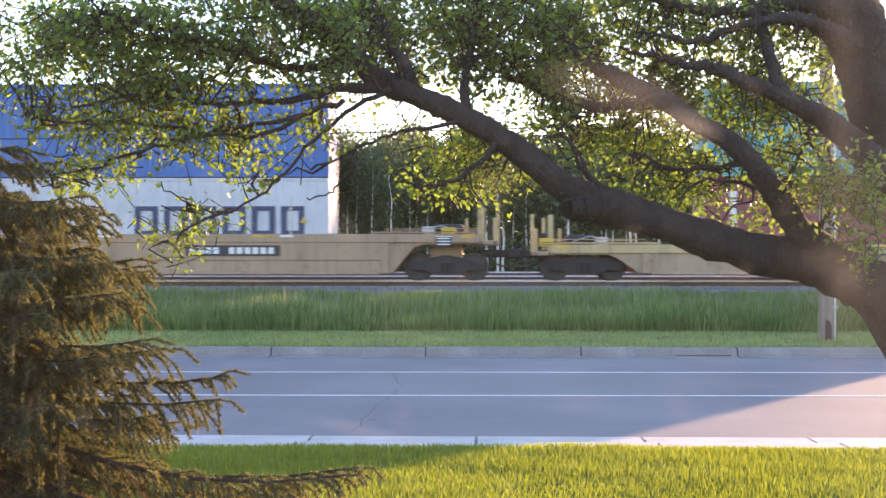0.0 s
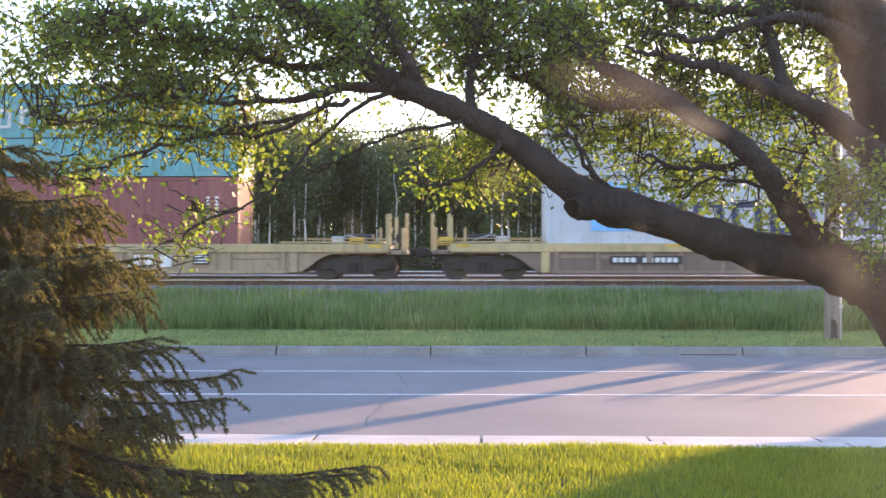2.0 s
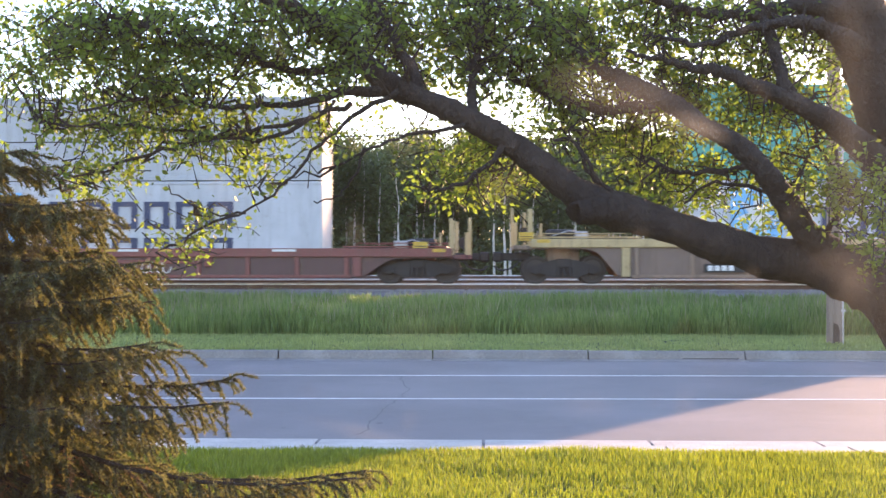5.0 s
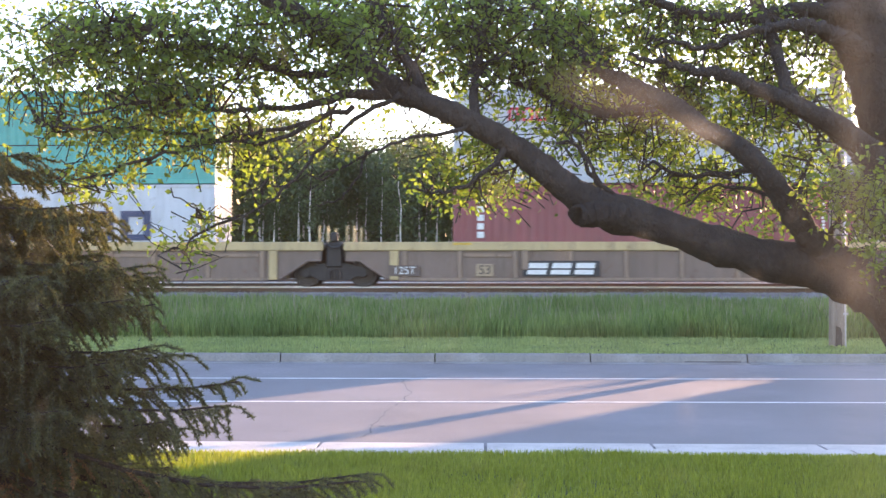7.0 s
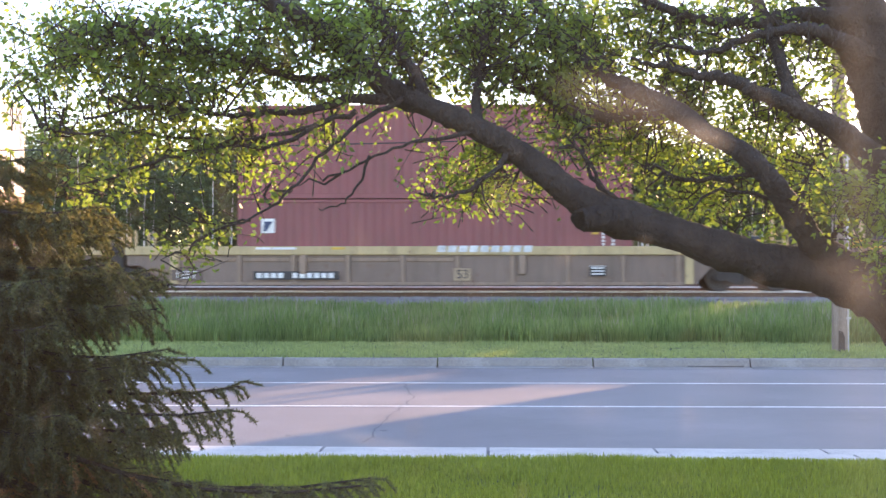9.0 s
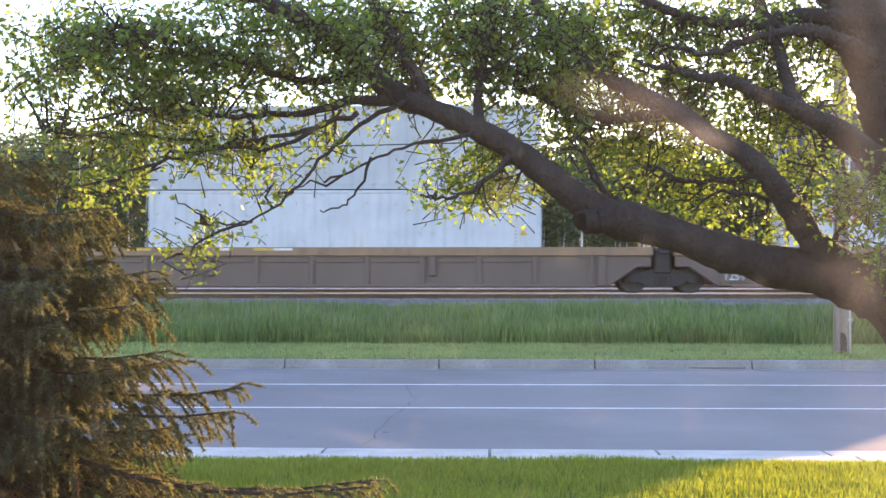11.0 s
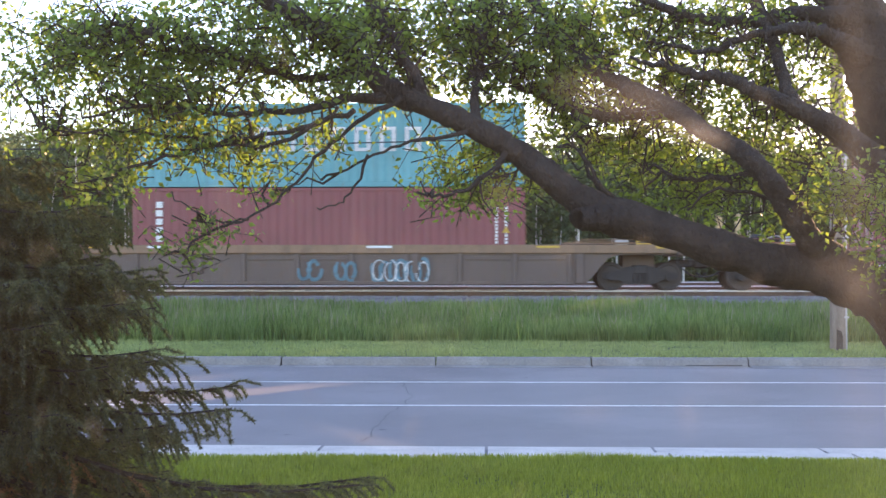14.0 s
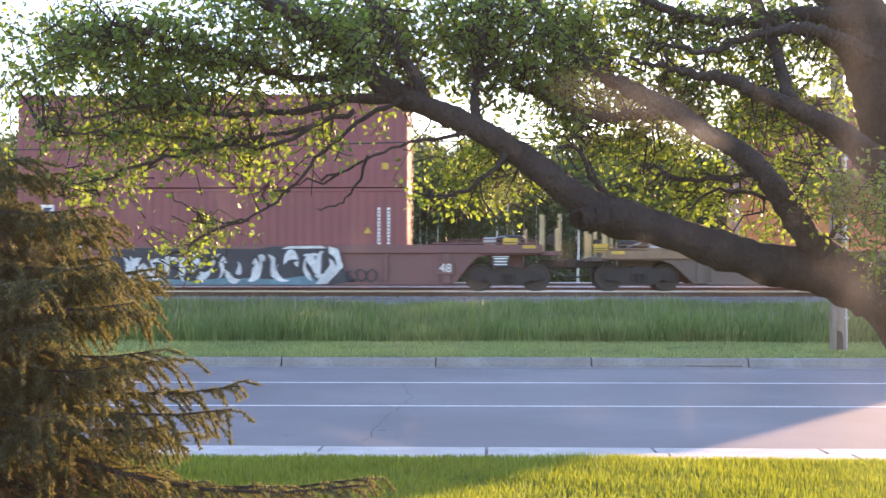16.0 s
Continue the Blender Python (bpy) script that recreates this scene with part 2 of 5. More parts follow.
for nm, spans in (("wall_north", ((-2.2, WIN[0], 0.5, 0.65, 0.2, 3.0), (WIN[1], 2.2, 0.5, 0.65, 0.2, 3.0), (WIN[0], WIN[1], 0.5, 0.65, 0.2, WIN[2]), (WIN[0], WIN[1], 0.5, 0.65, WIN[3], 3.0))),
                  ("wall_south", ((-2.2, 2.2, -3.65, -3.5, 0.2, 3.0),)), ("wall_west", ((-2.2, -2.05, -3.5, 0.5, 0.2, 3.0),)), ("wall_east", ((2.05, 2.2, -3.5, 0.5, 0.2, 3.0),)),
                  ("floor", ((-2.05, 2.05, -3.5, 0.5, 0.31, 0.36),)), ("ceiling", ((-2.2, 2.2, -3.65, 0.65, 3.0, 3.12),))):
    g = Geo()
    for span in spans:
        g.box(*span)
    tagged(new(nm, g.mesh(nm, M_WALL)), "plain painted room " + nm.split("_")[0], nm.split("_")[0], kind="structure")
window = thing("window_1", "white framed window with a dusty smeared pane", "window", kind="structure", at=(0, 0.56, 1.93))
g = Geo()
for x0, x1, z0, z1 in ((-0.6, -0.53, -0.6, 0.6), (0.53, 0.6, -0.6, 0.6), (-0.53, 0.53, -0.6, -0.53), (-0.53, 0.53, 0.53, 0.6)):
    g.box(x0, x1, -0.03, 0.03, z0, z1, 0.006)
part("window_frame", g, M_FRAME, window)
g = Geo()
g.box(-0.66, 0.66, -0.16, -0.06, -0.64, -0.6, 0.008)
part("window_sill", g, M_FRAME, window)
g = Geo()
g.poly([(-0.53, 0, -0.53), (0.53, 0, -0.53), (0.53, 0, 0.53), (-0.53, 0, 0.53)])
part("pane", g, dusty_glass(), window, "dusty window pane with sunward haze drawn in").visible_shadow = False

# ---- ground, road, kerbs ----
ROAD_NEAR, ROAD_FAR = 13.75, 25.5
GROUND = ((-60, 0.3), (2, 0.22), (8, 0.18), (12.0, 0.14), (12.25, 0.10), (12.3, -0.12), (25.75, -0.12), (25.8, 0.155), (27.5, 0.17), (30.7, 0.2),
          (33, 0.38), (36, 0.62), (38.2, 0.75), (46, 0.75), (52, 0.5), (90, 0.6), (200, 1.0), (1500, 1.2))


def ground_z(y):
    for (a, za), (b, zb) in zip(GROUND, GROUND[1:]):
        if a <= y <= b:
            return za + (zb - za) * (y - a) / (b - a)
    return 0


g = Geo()
xs = [-900, -60] + [x * 2.0 for x in range(-20, 21)] + [60, 900]
ys = sorted(set([y for y, _ in GROUND] + [-20, -6, 5, 10, 29, 34.5, 70, 400]))
for i, y in enumerate(ys):
    for x in xs:
        g.v.append((x, y, ground_z(y)))
for i in range(len(ys) - 1):
    for j in range(len(xs) - 1):
        a = i * len(xs) + j
        g.f.append((a, a + 1, a + 1 + len(xs), a + len(xs)))
tagged(new("ground", g.mesh("ground", M_SOIL)), "grassy earth bank and lawn beside the road", "ground", kind="structure")

g = Geo()
g.box(-900, 900, ROAD_NEAR, ROAD_FAR, -0.1, 0.0)
road = tagged(new("road", g.mesh("road", M_ASPHALT)), "worn grey asphalt road with a wandering crack", "road", kind="structure")
for y0, y1, w in ((21.67, 21.97, 0.13), (17.96, 18.26, 0.12)):
    g = Geo()
    x = -60.0
    while x < 60:
        ya, yb = (y0 + (y1 - y0) * (xx + 12) / 24 if abs(xx) < 12 else (y0 if xx < 0 else y1) for xx in (x, x + 6))
        g.poly([(x, ya, 0.004), (x + 6, yb, 0.004), (x + 6, yb + w, 0.004), (x, ya + w, 0.004)])
        x += 6
    part("lane_line", g, M_LINE, road, "thin worn white lane line")
rnd = random.Random(5)
CRACK = ((-1.42, 21.9), (-1.30, 20.6), (-1.13, 19.6), (-1.16, 18.3), (-1.25, 17.6), (-1.30, 16.7), (-1.36, 15.7), (-1.32, 14.95), (-1.40, 14.2))
g = Geo()
fine = []
for (xa, ya), (xb, yb) in zip(CRACK, CRACK[1:]):
    for s in range(5):
        t = s / 5
        fine.append((xa + (xb - xa) * t + rnd.uniform(-0.03, 0.03), ya + (yb - ya) * t, rnd.uniform(0.004, 0.013)))
for (xa, ya, wa), (xb, yb, wb) in zip(fine, fine[1:]):
    g.poly([(xa - wa, ya, 0.003), (xb - wb, yb, 0.003), (xb + wb, yb, 0.003), (xa + wa, ya, 0.003)])
part("crack", g, M_TAR, road, "dark wandering crack in the asphalt")
g = Geo()
for dx, dy, r in ((-2.32, 14.9, 0.035), (2.6, 17.2, 0.03), (-1.25, 15.4, 0.05), (4.4, 20.4, 0.04), (0.7, 22.8, 0.05)):
    g.poly([(dx + r * math.cos(a) * rnd.uniform(0.7, 1.2), dy + r * math.sin(a) * rnd.uniform(0.7, 1.2), 0.003) for a in np.linspace(0, 2 * math.pi, 9)[:-1]])
part("tar_spot", g, M_TAR, road, "small dark tar spots")

# near kerb: flat gutter pan and a low rolled kerb, in cast lengths
kerb_near = thing("kerb_near", "pale concrete kerb and gutter along the lawn", "kerb", kind="structure")
L = 1.78
g = Geo()
prof = [(ROAD_NEAR + 0.25, -0.1), (ROAD_NEAR + 0.25, 0.004), (13.25, 0.012), (13.0, 0.05), (12.86, 0.10), (12.75, 0.125), (12.25, 0.13), (12.2, 0.10), (12.2, -0.1)]
g.rings([[(0.017, y, z) for y, z in prof], [(L - 0.017, y, z) for y, z in prof]])
me = g.mesh("kerb_stone", M_CONCRETE)
for i in range(-22, 22):
    part("kerb_stone", me, None, kerb_near, at=(i * L, rnd.uniform(-0.01, 0.01), rnd.uniform(-0.004, 0.004)))
g = Geo()
g.box(-40, 40, 12.22, ROAD_NEAR + 0.2, -0.1, -0.005)
for s in (-1, 1):
    g.box(*sorted((s * 39.2, s * 900)), 12.25, ROAD_NEAR + 0.2, -0.1, 0.10)
part("joint_bed", g, M_TAR, kerb_near, "dark joints and the far run of kerb")

# far kerb: upright kerb with a thin gutter lip
kerb_far = thing("kerb_far", "weathered concrete kerb along the verge", "kerb", kind="structure")
L = 3.07
g = Geo()
prof = [(ROAD_FAR - 0.35, -0.1), (ROAD_FAR - 0.35, 0.006), (ROAD_FAR - 0.02, 0.012), (ROAD_FAR + 0.02, 0.13), (ROAD_FAR + 0.05, 0.165), (ROAD_FAR + 0.2, 0.17), (ROAD_FAR + 0.2, -0.1)]
g.rings([[(0.014, y, z) for y, z in prof], [(L - 0.014, y, z) for y, z in prof]])
me = g.mesh("kerb_stone", M_KERB_DARK)
for i in range(-14, 15):
    part("kerb_stone", me, None, kerb_far, at=(2.07 + i * L, rnd.uniform(-0.012, 0.012), rnd.uniform(-0.006, 0.006)))
g = Geo()
g.box(-41, 48, ROAD_FAR - 0.3, ROAD_FAR + 0.18, -0.1, 0.0)
g.box(-900, -40.95, ROAD_FAR, ROAD_FAR + 0.2, -0.1, 0.17)
g.box(48.1, 900, ROAD_FAR, ROAD_FAR + 0.2, -0.1, 0.17)
part("joint_bed", g, M_TAR, kerb_far, "dark joints and the far run of kerb")
inlet = thing("storm_drain_inlet", "dark iron storm drain inlet set in the kerb", "drain", at=(4.46, ROAD_FAR - 0.36, 0.012))
g = Geo()
g.box(-0.62, 0.62, 0.2, 0.33, -0.005, 0.008)
part("grate", g, M_KERB_DARK, inlet)
g = Geo()
g.box(-0.55, 0.55, 0.325, 0.365, -0.008, 0.022)
part("slot", g, M_TAR, inlet, "dark kerb slot")

# ---- railway track ----
TRACK_Y, RAIL_Z = 40.87, 1.25
bed = new("ballast", None)
tagged(bed, "grey crushed stone ballast of the railway", "ballast", kind="structure")
g = Geo()
prof = [(37.6, 0.6), (38.9, RAIL_Z - 0.24), (39.3, RAIL_Z - 0.2), (43.0, RAIL_Z - 0.2), (44.6, 0.6)]
g.rings([[(-400, y, z) for y, z in prof], [(400, y, z) for y, z in prof]])
part("ballast_bed", g, M_BALLAST, bed)
g = Geo()
rnd = random.Random(11)
for _ in range(9000):
    x, y = rnd.uniform(-18, 18), rnd.uniform(37.7, 39.6)
    z = 0.6 + (min(y, 38.9) - 37.6) / 1.3 * (RAIL_Z - 0.84) + (0.04 if y > 38.9 else 0)
    s = rnd.uniform(0.03, 0.07)
    k = len(g.v)
    g.v += [(x + s * rnd.uniform(0.6, 1.2) * a, y + s * rnd.uniform(0.6, 1.2) * b, z + s * rnd.uniform(0.5, 1) * c)
            for a, b, c in ((1, 0, 0), (0, 1, 0), (-1, 0, 0), (0, -1, 0), (0, 0, 1))]
    g.f += [(k, k + 1, k + 4), (k + 1, k + 2, k + 4), (k + 2, k + 3, k + 4), (k + 3, k, k + 4)]
part("stones", g, mottled("loose ballast", (0.27, 0.26, 0.26), 0.9, 3, 30, 0.3, 0.2), bed, "loose grey stones", kind="stuff")
RAILS = [TRACK_Y - 0.755, TRACK_Y + 0.755, 50.3, 51.8, 65.3, 66.8]
g = Geo()
for y in (51.05, 66.05):
    prof = [(y - 3, 0.5), (y - 1.6, RAIL_Z - 0.2), (y + 1.6, RAIL_Z - 0.2), (y + 3, 0.5)]
    g.rings([[(-400, a, z) for a, z in prof], [(400, a, z) for a, z in prof]])
part("ballast_bed", g, M_BALLAST, bed, "ballast of the tracks behind")
for y in RAILS:
    nm = "rail"
    rail = thing(nm, "worn steel running rail on timber ties", "rail", "rails of the track", kind="structure", at=(0, y, RAIL_Z))
    g = Geo()
    o = [(-0.037, 0), (0.037, 0), (0.037, -0.035), (0.012, -0.05), (0.012, -0.15), (0.07, -0.165), (0.07, -0.18), (-0.07, -0.18), (-0.07, -0.165), (-0.012, -0.15), (-0.012, -0.05), (-0.037, -0.035)]
    g.rings([[(-400, a, z) for a, z in o], [(400, a, z) for a, z in o]])
    part("web", g, M_RUST, rail, "rusty rail web and foot")
    g = Geo()
    # deep head side, so that the painted glint shows as a bright line
    g.box(-400, 400, -0.04, 0.04, -0.042, 0.004, 0.012)
    part("running_band", g, M_RAIL_GLINT, rail, "polished rail head with the sky glint in its pale colour")
ties = thing("railway_ties", "dark creosoted timber ties in the ballast", "ties", kind="structure", at=(0, TRACK_Y, RAIL_Z - 0.18))
g = Geo()
g.box(-0.115, 0.115, -1.3, 1.3, -0.16, 0.0, 0.01)
me = g.mesh("tie", M_TIE)
for i in range(-45, 46):
    part("tie", me, None, ties, at=(i * 0.53 + rnd.uniform(-0.02, 0.02), rnd.uniform(-0.04, 0.04), 0))

# ---- the train ----
K = 57.5                       # train coordinates are read in units of 1/K metre


def tx(p):
    """Place along the track at the start of the clip."""
    return (p - 853) / K


CAR_Z = RAIL_Z
TAN = paint("tan well car paint", (0.34, 0.225, 0.14), amount=0.55)
TAN2 = paint("faded yellow well car paint", (0.36, 0.255, 0.16), amount=0.6)
# wall brown darkened for grime and for the shade under the chord
GRIME_SHADE = paint("grimy shaded brown wall paint", (0.17, 0.115, 0.09), amount=0.7)
BROWN = paint("dusty brown well car paint", (0.255, 0.17, 0.12), amount=0.8)
DKBROWN = paint("dark brown well car paint", (0.122, 0.083, 0.068), amount=0.8)
MAROON = paint("faded red well car paint", (0.21, 0.062, 0.052), amount=0.55)
# darker than the chord red: grime plus recess shade in one colour
MAROON_SHADE = paint("grimy shaded maroon wall paint", (0.10, 0.047, 0.045), amount=0.6)
MAROON2 = paint("dull maroon well car paint", (0.165, 0.066, 0.063), amount=0.5)
CHORD_Y = paint("yellow top chord paint", (0.46, 0.34, 0.17), amount=0.5)
CHORD_B = paint("rusted top chord paint", (0.24, 0.14, 0.08), amount=0.6)
BLUE = paint("blue container paint", (0.024, 0.115, 0.34), 0.5, amount=0.25)
TEAL = paint("teal container paint", (0.075, 0.30, 0.33), 0.5, amount=0.25)
GREEN = paint("sea green container paint", (0.045, 0.33, 0.29), 0.5, amount=0.25)
GREY = paint("pale grey container paint", (0.38, 0.41, 0.44), 0.5, amount=0.3)
WHITE_C = paint("white container paint", (0.46, 0.49, 0.53), 0.5, amount=0.3)
RED_C = paint("oxide red container paint", (0.22, 0.055, 0.058), 0.5, amount=0.3)
NAVY_C = paint("dark navy container paint", (0.035, 0.04, 0.075), 0.5, amount=0.3)
ORANGE_C = paint("orange container paint", (0.50, 0.16, 0.05), 0.5, amount=0.3)
MOVING = []                    # everything that rides along: (object, x, y, z)
HL, HW = 12.19 / 2, 1.22
MESHES = {}


def cached(key, build, mat, smooth=False):
    if (key, mat.name) not in MESHES:
        g_ = Geo()
        build(g_)
        MESHES[key, mat.name] = g_.mesh(key[0], mat, smooth)
    return MESHES[key, mat.name]


def text_mesh(s, size, mat):
    c = bpy.data.curves.new("text", "FONT")
    c.body, c.size, c.extrude, c.align_x, c.align_y = s, size, 0.003, "CENTER", "CENTER"
    ob = bpy.data.objects.new("text", c)
    me = bpy.data.meshes.new_from_object(ob)
    me.transform(Matrix.Rotation(radians(90), 4, "X"))
    me.materials.clear()
    me.materials.append(mat)
    bpy.data.objects.remove(ob)
    return me


def container(p_left, z, h, mat, label, smooth=False, group="shipping containers"):
    """A 40 foot shipping container, its near left corner at train coordinate p_left."""
    x = tx(p_left) + HL
    c = thing("shipping_container", label, "container", group)
    MOVING.append((c, x, TRACK_Y, z))

    def side(g_):
        per, dep = (0.278, 0.016) if not smooth else (0.61, 0.006)
        n = int((2 * HL - 0.3) / per)
        x0 = -n * per / 2
        prof = []
        for i in range(n):
            a = x0 + i * per
            prof += [(a, 0), (a + per * 0.26, 0), (a + per * 0.5, dep), (a + per * 0.76, dep)]
        prof.append((x0 + n * per, 0))
        prof = [(-HL + 0.1, 0)] + prof + [(HL - 0.1, 0)]
        for (xa, ya), (xb, yb) in zip(prof, prof[1:]):
            if xb - xa > 1e-6 or abs(ya - yb) > 1e-6:
                g_.poly([(xa, ya, 0.14), (xb, yb, 0.14), (xb, yb, h - 0.1), (xa, ya, h - 0.1)])

    me_ = cached(("side_panel", h, smooth), side, mat)
    part("side_panel", me_, None, c, at=(0, -HW + 0.02, 0))
    far = part("side_panel", me_, None, c, at=(0, HW - 0.02, 0))
    far.rotation_euler = (0, 0, math.pi)

    def rails(z0, z1):
        def f(g_):
            g_.box(-HL + 0.15, HL - 0.15, -0.03, 0.03, z0, z1, 0.008)
        return f
    for nm, z0, z1 in (("top_rail", h - 0.1, h), ("bottom_rail", 0.0, 0.16)):
        me_ = cached((nm, h), rails(z0, z1), mat)
        for s in (-1, 1):
            part(nm, me_, None, c, at=(0, s * (HW - 0.03), 0))
    me_ = cached(("corner_post", h), lambda g_: g_.box(-0.09, 0.09, -0.07, 0.07, 0.11, h - 0.11, 0.012), mat)
    cast = cached(("corner_casting",), lambda g_: g_.box(-0.09, 0.09, -0.082, 0.082, -0.0, 0.118, 0.012), M_GREY if smooth else mat)
    for sx in (-1, 1):
        for sy in (-1, 1):
            part("corner_post", me_, None, c, at=(sx * (HL - 0.09), sy * (HW - 0.072), 0))
            for zz in (0.0, h - 0.118):
                part("corner_casting", cast, None, c, at=(sx * (HL - 0.09), sy * (HW - 0.082), zz))

    def end(g_):
        n = 9
        w = (2 * HW - 0.28) / n
        for i in range(n):
            a = -HW + 0.14 + i * w
            q = [(0, a), (0, a + w * 0.25), (-0.04, a + w * 0.5), (-0.04, a + w * 0.75), (0, a + w)]
            for (xa, ya), (xb, yb) in zip(q, q[1:]):
                g_.poly([(xa, ya, 0.1), (xb, yb, 0.1), (xb, yb, h - 0.08), (xa, ya, h - 0.08)])
        g_.box(-0.09, 0.01, -HW + 0.14, HW - 0.14, 0.0, 0.15)
        g_.box(-0.09, 0.01, -HW + 0.14, HW - 0.14, h - 0.1, h)
    part("end_panel", cached(("end_panel", h), end, mat), None, c, at=(HL - 0.03, 0, 0))

    def doors(g_):
        for s in (-1, 1):
            g_.box(-0.01, 0.03, min(s * 0.01, s * (HW - 0.15)), max(s * 0.01, s * (HW - 0.15)), 0.13, h - 0.1)
            for zz in (0.55, 1.0, 1.5, 2.0):
                g_.box(-0.02, -0.008, min(s * 0.1, s * 1.0), max(s * 0.1, s * 1.0), zz, zz + 0.12)
    part("door", cached(("door", h), doors, mat), None, c, at=(-HL + 0.04, 0, 0))
    bar = cached(("lock_rod", h), lambda g_: g_.tube([(0, 0, 0.12), (0, 0, h - 0.1)], 0.02, 6), M_GREY)
    for yy in (-0.85, -0.35, 0.35, 0.85):
        part("lock_rod", bar, None, c, at=(-HL + 0.005, yy, 0))

    def roof(g_):
        n = 44
        w = (2 * HL - 0.2) / n
        for i in range(n):
            a = -HL + 0.1 + i * w
            for xa, za, xb, zb in ((a, 0, a + w * 0.4, 0), (a + w * 0.4, 0, a + w * 0.5, -0.02), (a + w * 0.5, -0.02, a + w * 0.9, -0.02), (a + w * 0.9, -0.02, a + w, 0)):
                g_.poly([(xa, -HW + 0.05, h - 0.01 + za), (xb, -HW + 0.05, h - 0.01 + zb), (xb, HW - 0.05, h - 0.01 + zb), (xa, HW - 0.05, h - 0.01 + za)])
    part("roof", cached(("roof", h), roof, mat), None, c)
    part("floor", cached(("floor",), lambda g_: g_.box(-HL + 0.1, HL - 0.1, -HW + 0.06, HW - 0.06, 0.03, 0.12), M_DARKSTEEL), None, c)
    return c


SIDE_Y = -HW + 0.004 - 0.008   # just proud of the near container side


def flat(parent, name, mat, outlines, at, label="", thick=0.006):
    """Painted marks: (x, z) outlines as thin raised films on the near side."""
    g_ = Geo()
    for o in outlines:
        g_.prism(o, 0.0, -thick)
    return part(name, g_, mat, parent, label, at=at)


def rect(x0, x1, z0, z1, lean=0.0):
    return [(x0, z0), (x1, z0), (x1 + lean, z1), (x0 + lean, z1)]


def bars(n, w, h, gap, lean=0.0, vertical=False):
    """A row (or column) of plain bars in place of a line of writing."""
    out = []
    for i in range(n):
        if vertical:
            out.append(rect(-w / 2, w / 2, -(i + 1) * (h + gap) + gap, -i * (h + gap)))
        else:
            out.append(rect(i * (w + gap), i * (w + gap) + w, 0, h, lean))
    return out


def block_mark(x, w, h, s):
    """A plain hollow block in place of a big brand letter."""
    return [rect(x, x + s, 0, h), rect(x + w - s, x + w, 0, h), rect(x + s, x + w - s, h - s * 0.8, h), rect(x + s, x + w - s, 0, s * 0.8)]


def star_mark(c, x, z, size):
    flat(c, "blue_square", M_SKYBLUE, [rect(0, size, 0, size)], (x, SIDE_Y, z), "light blue square mark")
    pts = []
    for i in range(14):
        r = size * (0.44 if i % 2 == 0 else 0.17)
        a = math.pi / 2 + i * math.pi / 7
        pts.append((size / 2 + r * math.cos(a), size / 2 + r * math.sin(a)))
    g_ = Geo()
    k = len(pts)
    g_.v = [(px, 0, pz) for px, pz in pts] + [(size / 2, 0, size / 2)]
    g_.f = [(i, (i + 1) % k, k) for i in range(k)]
    part("star", g_, M_WHITE, c, "white seven-pointed star", at=(x, SIDE_Y - 0.010, z))


def big_name(c, x, z, w, h, n=6, mat=None, name="brand_block"):
    """A line of n large plain blocks where the brand stands."""
    step = w / n
    for i in range(n):
        flat(c, name, mat or M_NAVY, block_mark(0, step * 0.80, h, step * 0.2), (x + i * step, SIDE_Y, z), "plain dark block mark")


def column_marks(c, x, z_top, n, size, mat=None):
    flat(c, "code_column", mat or M_WHITE, bars(n, size, size * 0.9, size * 0.35, vertical=True), (x, SIDE_Y, z_top), "column of small pale bars")["kind"] = "stuff"


def scrawl(parent, name, mat, x, z, w, h, seed, n=6, r=0.03, y=0.0, label="sprayed graffiti strokes"):
    """Looping sprayed strokes as thin ribbons."""
    rn = random.Random(seed)
    g_ = Geo()
    for i in range(n):
        cx = x + w * (i + 0.5) / n
        a0, turn = rn.uniform(0, 6.28), rn.choice((-1, 1)) * rn.uniform(3.5, 7)
        pts = []
        for k in range(15):
            t = k / 14
            a = a0 + turn * t
            pts.append((cx + w / n * 0.62 * math.cos(a) * (0.6 + 0.5 * t), z + h / 2 + h * 0.45 * math.sin(a) * (0.7 + 0.3 * t)))
        for k in range(14):
            (xa, za), (xb, zb) = pts[k], pts[k + 1]
            d = Vector((xb - xa, zb - za)).normalized() * r * rn.uniform(0.7, 1.3)
            g_.poly([(xa + d.y, -0.001 * i, za - d.x), (xb + d.y, -0.001 * i, zb - d.x), (xb - d.y, -0.001 * i, zb + d.x), (xa - d.y, -0.001 * i, za + d.x)])
    return part(name, g_, mat, parent, label, at=(0, y, 0))


